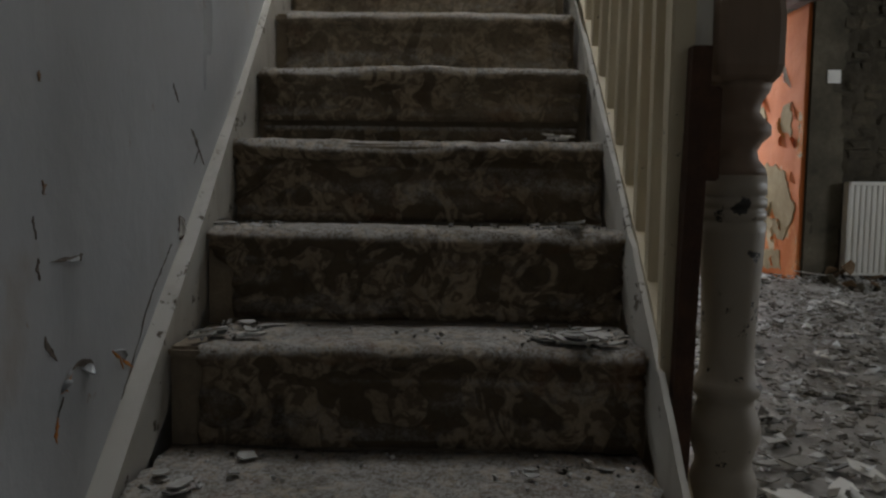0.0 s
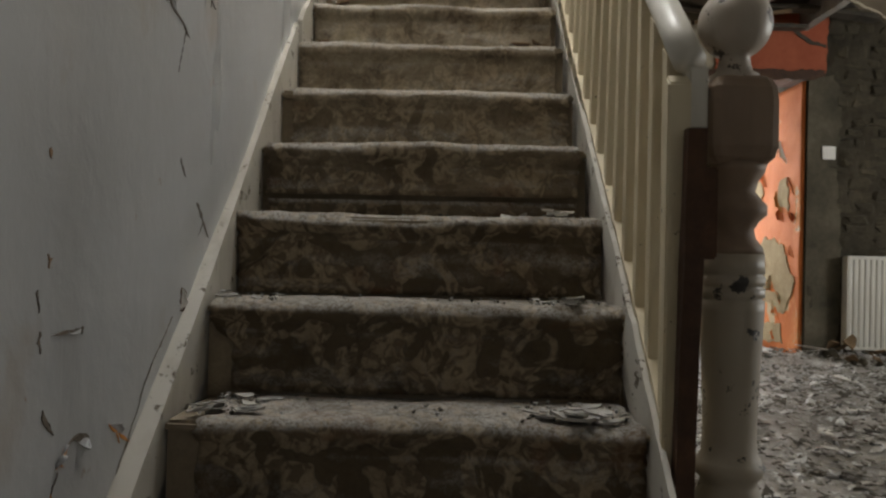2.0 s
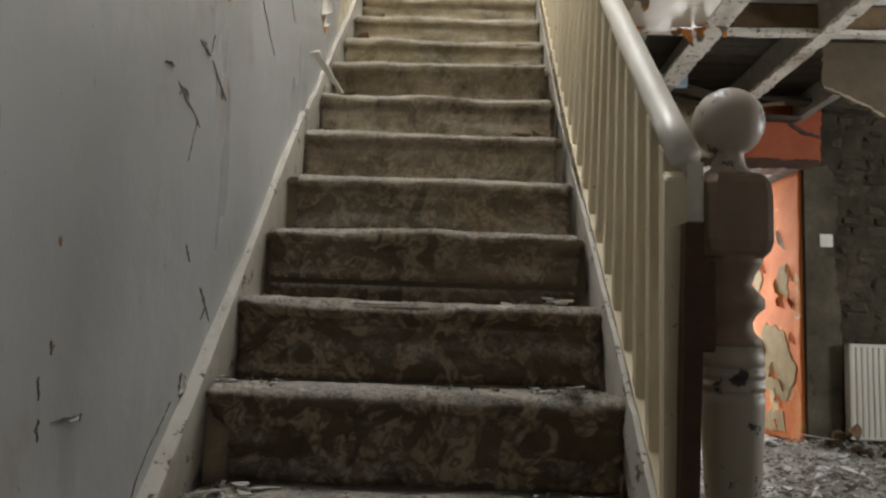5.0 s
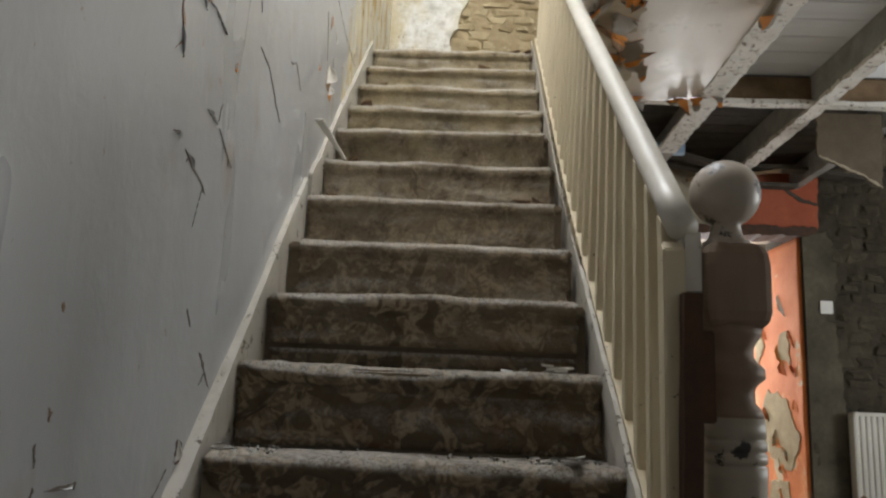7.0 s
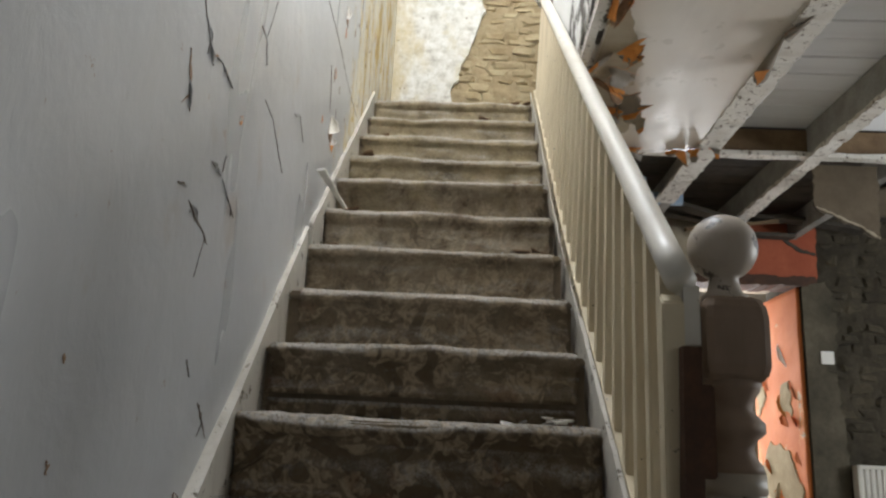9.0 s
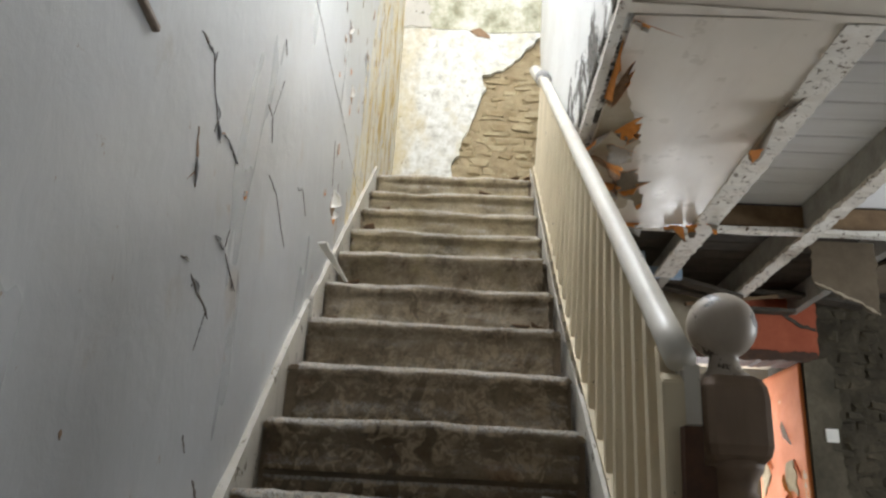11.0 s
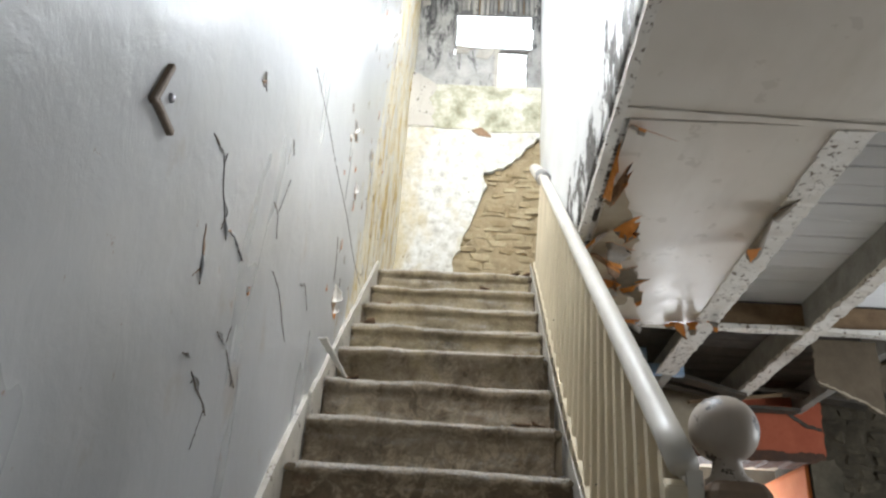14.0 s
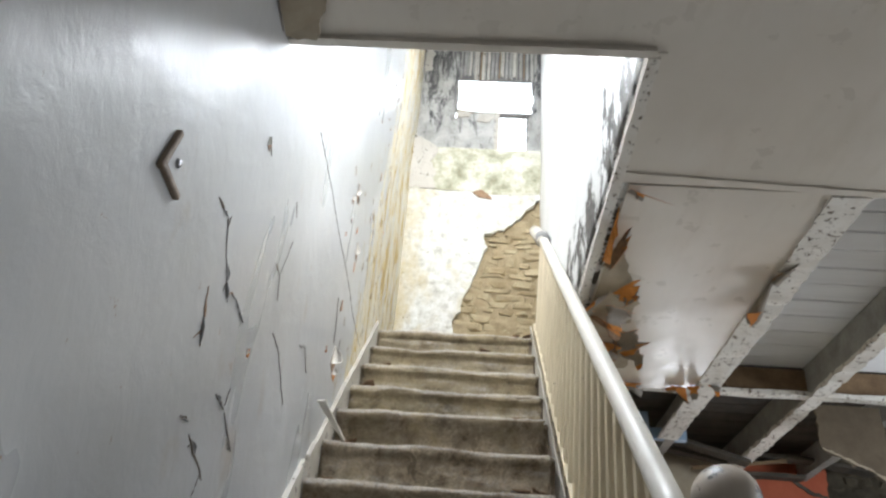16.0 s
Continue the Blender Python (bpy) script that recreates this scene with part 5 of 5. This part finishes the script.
# peeling paper on the ceiling boards
def ceiling_peel(x, y, w, length, turn, mat_in, mat_out, drop):
    """A tongue of paint that hangs and rolls down from the ceiling; its under layer shows inside the roll."""
    rng = random.Random(int(x * 1000) + int(y * 100))
    bm = bmesh.new()
    n, m = 8, 7
    rows = []
    ca, sa = math.cos(radians(turn)), math.sin(radians(turn))
    for i in range(n + 1):
        s = i / n
        ang = s * 2.2
        rad_ = drop / 1.3
        l, dz = rad_ * math.sin(ang) + length * s * 0.25, rad_ * (1 - math.cos(ang))
        row = []
        for j in range(m + 1):
            q = (j / m - 0.5) * w * (1 - 0.55 * s) * (1 + 0.45 * rng.uniform(-1, 1))
            px, py = l, q
            row.append(bm.verts.new((x + px * ca - py * sa, y + px * sa + py * ca, CEIL - 0.003 - dz + 0.004 * rng.uniform(-1, 0))))
        rows.append(row)
    for a, b in zip(rows, rows[1:]):
        for j in range(m):
            bm.faces.new((a[j], a[j + 1], b[j + 1], b[j]))
    bmesh.ops.recalc_face_normals(bm, faces=bm.faces)
    bmesh.ops.solidify(bm, geom=list(bm.faces), thickness=0.0015)
    me_ob = part("ceiling_peel", bm, mat_out, None, smooth=True)
    me_ob.data.materials.append(mat_in)
    for p in me_ob.data.polygons:
        p.material_index = 1 if p.normal.z > 0.0 else 0
    return tagged(me_ob, "curled tongue of ceiling paint with orange underside", "peeling paint", "ceiling peels")


for x, y, w, ln, turn, drop in ((1.60, 3.60, 0.06, 0.05, 250, 0.09), (1.68, 3.58, 0.05, 0.04, 280, 0.07), (1.50, 3.62, 0.08, 0.04, 240, 0.04), (0.98, 1.99, 0.05, 0.05, 300, 0.05), (0.98, 2.35, 0.28, 0.04, 10, 0.03), (1.06, 2.62, 0.16, 0.05, 30, 0.06), (1.00, 2.75, 0.15, 0.06, 200, 0.08), (1.10, 2.80, 0.12, 0.05, 120, 0.08), (1.03, 2.95, 0.16, 0.06, 320, 0.09), (1.14, 3.02, 0.12, 0.05, 60, 0.09), (1.08, 3.15, 0.14, 0.05, 280, 0.10), (1.20, 3.22, 0.10, 0.05, 20, 0.08), (1.16, 3.35, 0.12, 0.05, 190, 0.07), (1.28, 3.60, 0.10, 0.05, 270, 0.05)):
    ceiling_peel(x, y, w, ln, turn, M_ORANGEPEEL, M_SHADESKIN if RNG.random() < 0.4 or x > 1.4 else M_TAN, drop * 0.8)


def hanging_flap(hinge0, hinge1, tip, roll, lining, outer, turns=2.4):
    """A triangular sheet of paint still held along hinge0 to hinge1 (x, y) that droops to tip (x, y, z) and rolls up at its free end."""
    bm = bmesh.new()
    rng = random.Random(int(hinge0[1] * 1000))
    a, b, t = Vector((*hinge0, CEIL - 0.004)), Vector((*hinge1, CEIL - 0.004)), Vector(tip)
    rows = []
    for i in range(15):
        s = i / 14
        row = []
        for j in range(11):
            q = j / 10
            base = a.lerp(b, q)
            free = t.lerp(a, 0.72 * (1 - q) ** 1.3)
            p = base.lerp(free, min(s, 0.72) / 0.72)
            if s > 0.72:
                ang = (s - 0.72) / 0.28 * turns * (0.5 + q)
                d = (free - base).normalized()
                p = p + d * roll * math.sin(ang) + Vector((0, 0, 1)) * roll * (1 - math.cos(ang))
            p = p + Vector((0, 0, -0.012 * math.sin(math.pi * s) * math.sin(math.pi * q) + 0.0015 * rng.uniform(-1, 1)))
            p.z = min(p.z, CEIL - 0.0035)
            row.append(bm.verts.new(p))
        rows.append(row)
    for r0, r1 in zip(rows, rows[1:]):
        for j in range(10):
            bm.faces.new((r0[j], r0[j + 1], r1[j + 1], r1[j]))
    bmesh.ops.recalc_face_normals(bm, faces=bm.faces)
    bmesh.ops.solidify(bm, geom=list(bm.faces), thickness=0.0012)
    ob = part("ceiling_peel", bm, outer, None, smooth=True)
    ob.data.materials.append(lining)
    for p in ob.data.polygons:
        p.material_index = 1 if p.normal.z > 0.1 else 0
    return tagged(ob, "drooping sheet of ceiling paint rolled to its orange back", "peeling paint", "ceiling peels")


# a long cone of rolled paint beside the first joist, its lip folded open to the orange back
bm = bmesh.new()
rows = []
for i in range(13):
    s = i / 12
    cx, cy, rad_ = 1.598 + 0.012 * s, 2.47 + 0.24 * s, 0.003 + 0.026 * s
    rows.append([bm.verts.new((cx + rad_ * math.cos(a), cy + 0.06 * s * (1 - math.cos(a - 1.2)) * 0.5 + 0.006 * math.sin(9 * a + i), CEIL - 0.006 - rad_ + rad_ * math.sin(a))) for a in [1.2 - j * 4.6 / 14 for j in range(15)]])
for r0, r1 in zip(rows, rows[1:]):
    for j in range(14):
        bm.faces.new((r0[j], r0[j + 1], r1[j + 1], r1[j]))
# shadow on the cone's underside is part of this dark grey
roll = part("ceiling_peel", bm, M_SHADESKIN, None, smooth=True)
tagged(roll, "long cone of rolled ceiling paint, shade in its grey, orange lip", "peeling paint", "ceiling peels")
lip = jagged([(1.555, 2.665), (1.605, 2.65), (1.606, 2.71), (1.594, 2.76), (1.575, 2.71)], 0.02, 0.006, r)
part("lip", sheet(bmesh.new(), lip, lambda u, v, w: (u, v, CEIL - 0.062 - w - 0.1 * (v - 2.65)), 0.002), M_ORANGEPEEL, roll, "orange back of the paint")
hanging_flap((1.655, 2.36), (1.640, 2.55), (1.585, 2.46, CEIL - 0.045), 0.010, M_TAN, M_SHADESKIN)
hanging_flap((0.955, 2.05), (0.955, 2.42), (0.975, 2.40, CEIL - 0.03), 0.008, M_ORANGEPEEL, M_ORANGEPEEL, 1.2)
hanging_flap((1.48, 3.60), (1.56, 3.62), (1.55, 3.56, CEIL - 0.11), 0.008, M_ORANGEPEEL, M_TAN, 1.6)
r = random.Random(12)
bare = jagged([(0.97, 2.30), (1.06, 2.45), (1.12, 2.62), (1.16, 2.75), (1.13, 3.0), (1.25, 3.2), (1.22, 3.42), (1.1, 3.45), (0.97, 3.3)], 0.04, 0.02, r, (8,))
tagged(part("ceiling_patch", sheet(bmesh.new(), bare, lambda u, v, w: (u, v, CEIL + 0.001 - w), 0.004), M_BEIGEPLASTER), "brown patch of ceiling bared by peeling paint", "ceiling", kind="structure")

# plain bright sky beyond the upstairs window
m = bpy.data.materials.new("white_sky")
m.use_nodes = True
m.node_tree.nodes.clear()
glow = m.node_tree.nodes.new("ShaderNodeEmission")
glow.inputs[0].default_value, glow.inputs[1].default_value = (0.93, 0.97, 1.0, 1), 4.0
m.node_tree.links.new(glow.outputs[0], m.node_tree.nodes.new("ShaderNodeOutputMaterial").inputs[0])
sky_card = part("backdrop", one_box(-3.0, 4.0, 7.4, 7.42, 3.0, 8.5), m)
tagged(sky_card, "plain white overcast sky beyond the window", "sky", kind="structure")

# fallen ends of boards and the pale blue frame over the far end of the room
blue = thing("blue_board", "pale blue painted board wedged above the broken ceiling", "board")
part("board", uneven_bar(1.46, 1.80, 4.52, 4.56, 2.20, 2.27, 8, 0.006, 2.0, axis=0), M_BLUE, blue)
part("board", uneven_bar(1.50, 1.56, 4.44, 4.50, 2.10, 2.34, 6, 0.006, 3.0, axis=2), M_BLUE, blue)
r = random.Random(14)
for x, y, z, l, ang in ((1.9, 4.9, 2.24, 0.5, 8), (2.25, 5.0, 2.22, 0.6, -6), (2.55, 4.95, 2.26, 0.5, 5), (2.0, 4.7, 2.20, 0.45, 14), (2.45, 5.05, 2.17, 0.5, -3), (2.85, 5.0, 2.25, 0.6, 4)):
    bm = uneven_bar(-l / 2, l / 2, -0.04, 0.04, -0.012, 0.012, 8, 0.008, x * 7, axis=0)
    ob = part("broken_board", bm, r.choice((M_VOIDWOOD, M_VOIDWOOD, M_BROWNWOOD)))
    ob.matrix_world = pose(x, y, z, r.uniform(-15, 15), ang, r.uniform(-12, 12))
    tagged(ob, "broken board end sticking out over the wall head", "board", "broken boards over the doorway")

# ---- stones of the walls ----
r = random.Random(17)


def in_patch(u, v):
    """Right of the broken plaster edge."""
    edge = 0.33 + max(0, v - 2.8) * 0.28 + (0.06 if v > 3.25 else 0) + max(0, v - 3.5) * 1.0
    return u > edge and v < 3.86


courses(wall_far, stone_pool(8, M_STONE, 1), in_patch, 0.25, 0.93, 2.30, 3.9, FAR_Y + 0.050, 0.055, 0.13, 0.010, r)


def in_rubble(u, v):
    return u > 2.98 + 0.03 * math.sin(v * 9) or v > 1.93


courses(wall_back, stone_pool(8, M_DARKSTONE, 2), in_rubble, 2.92, 3.75, 0.04, 2.32, BACK_Y + 0.052, 0.075, 0.14, 0.016, r)
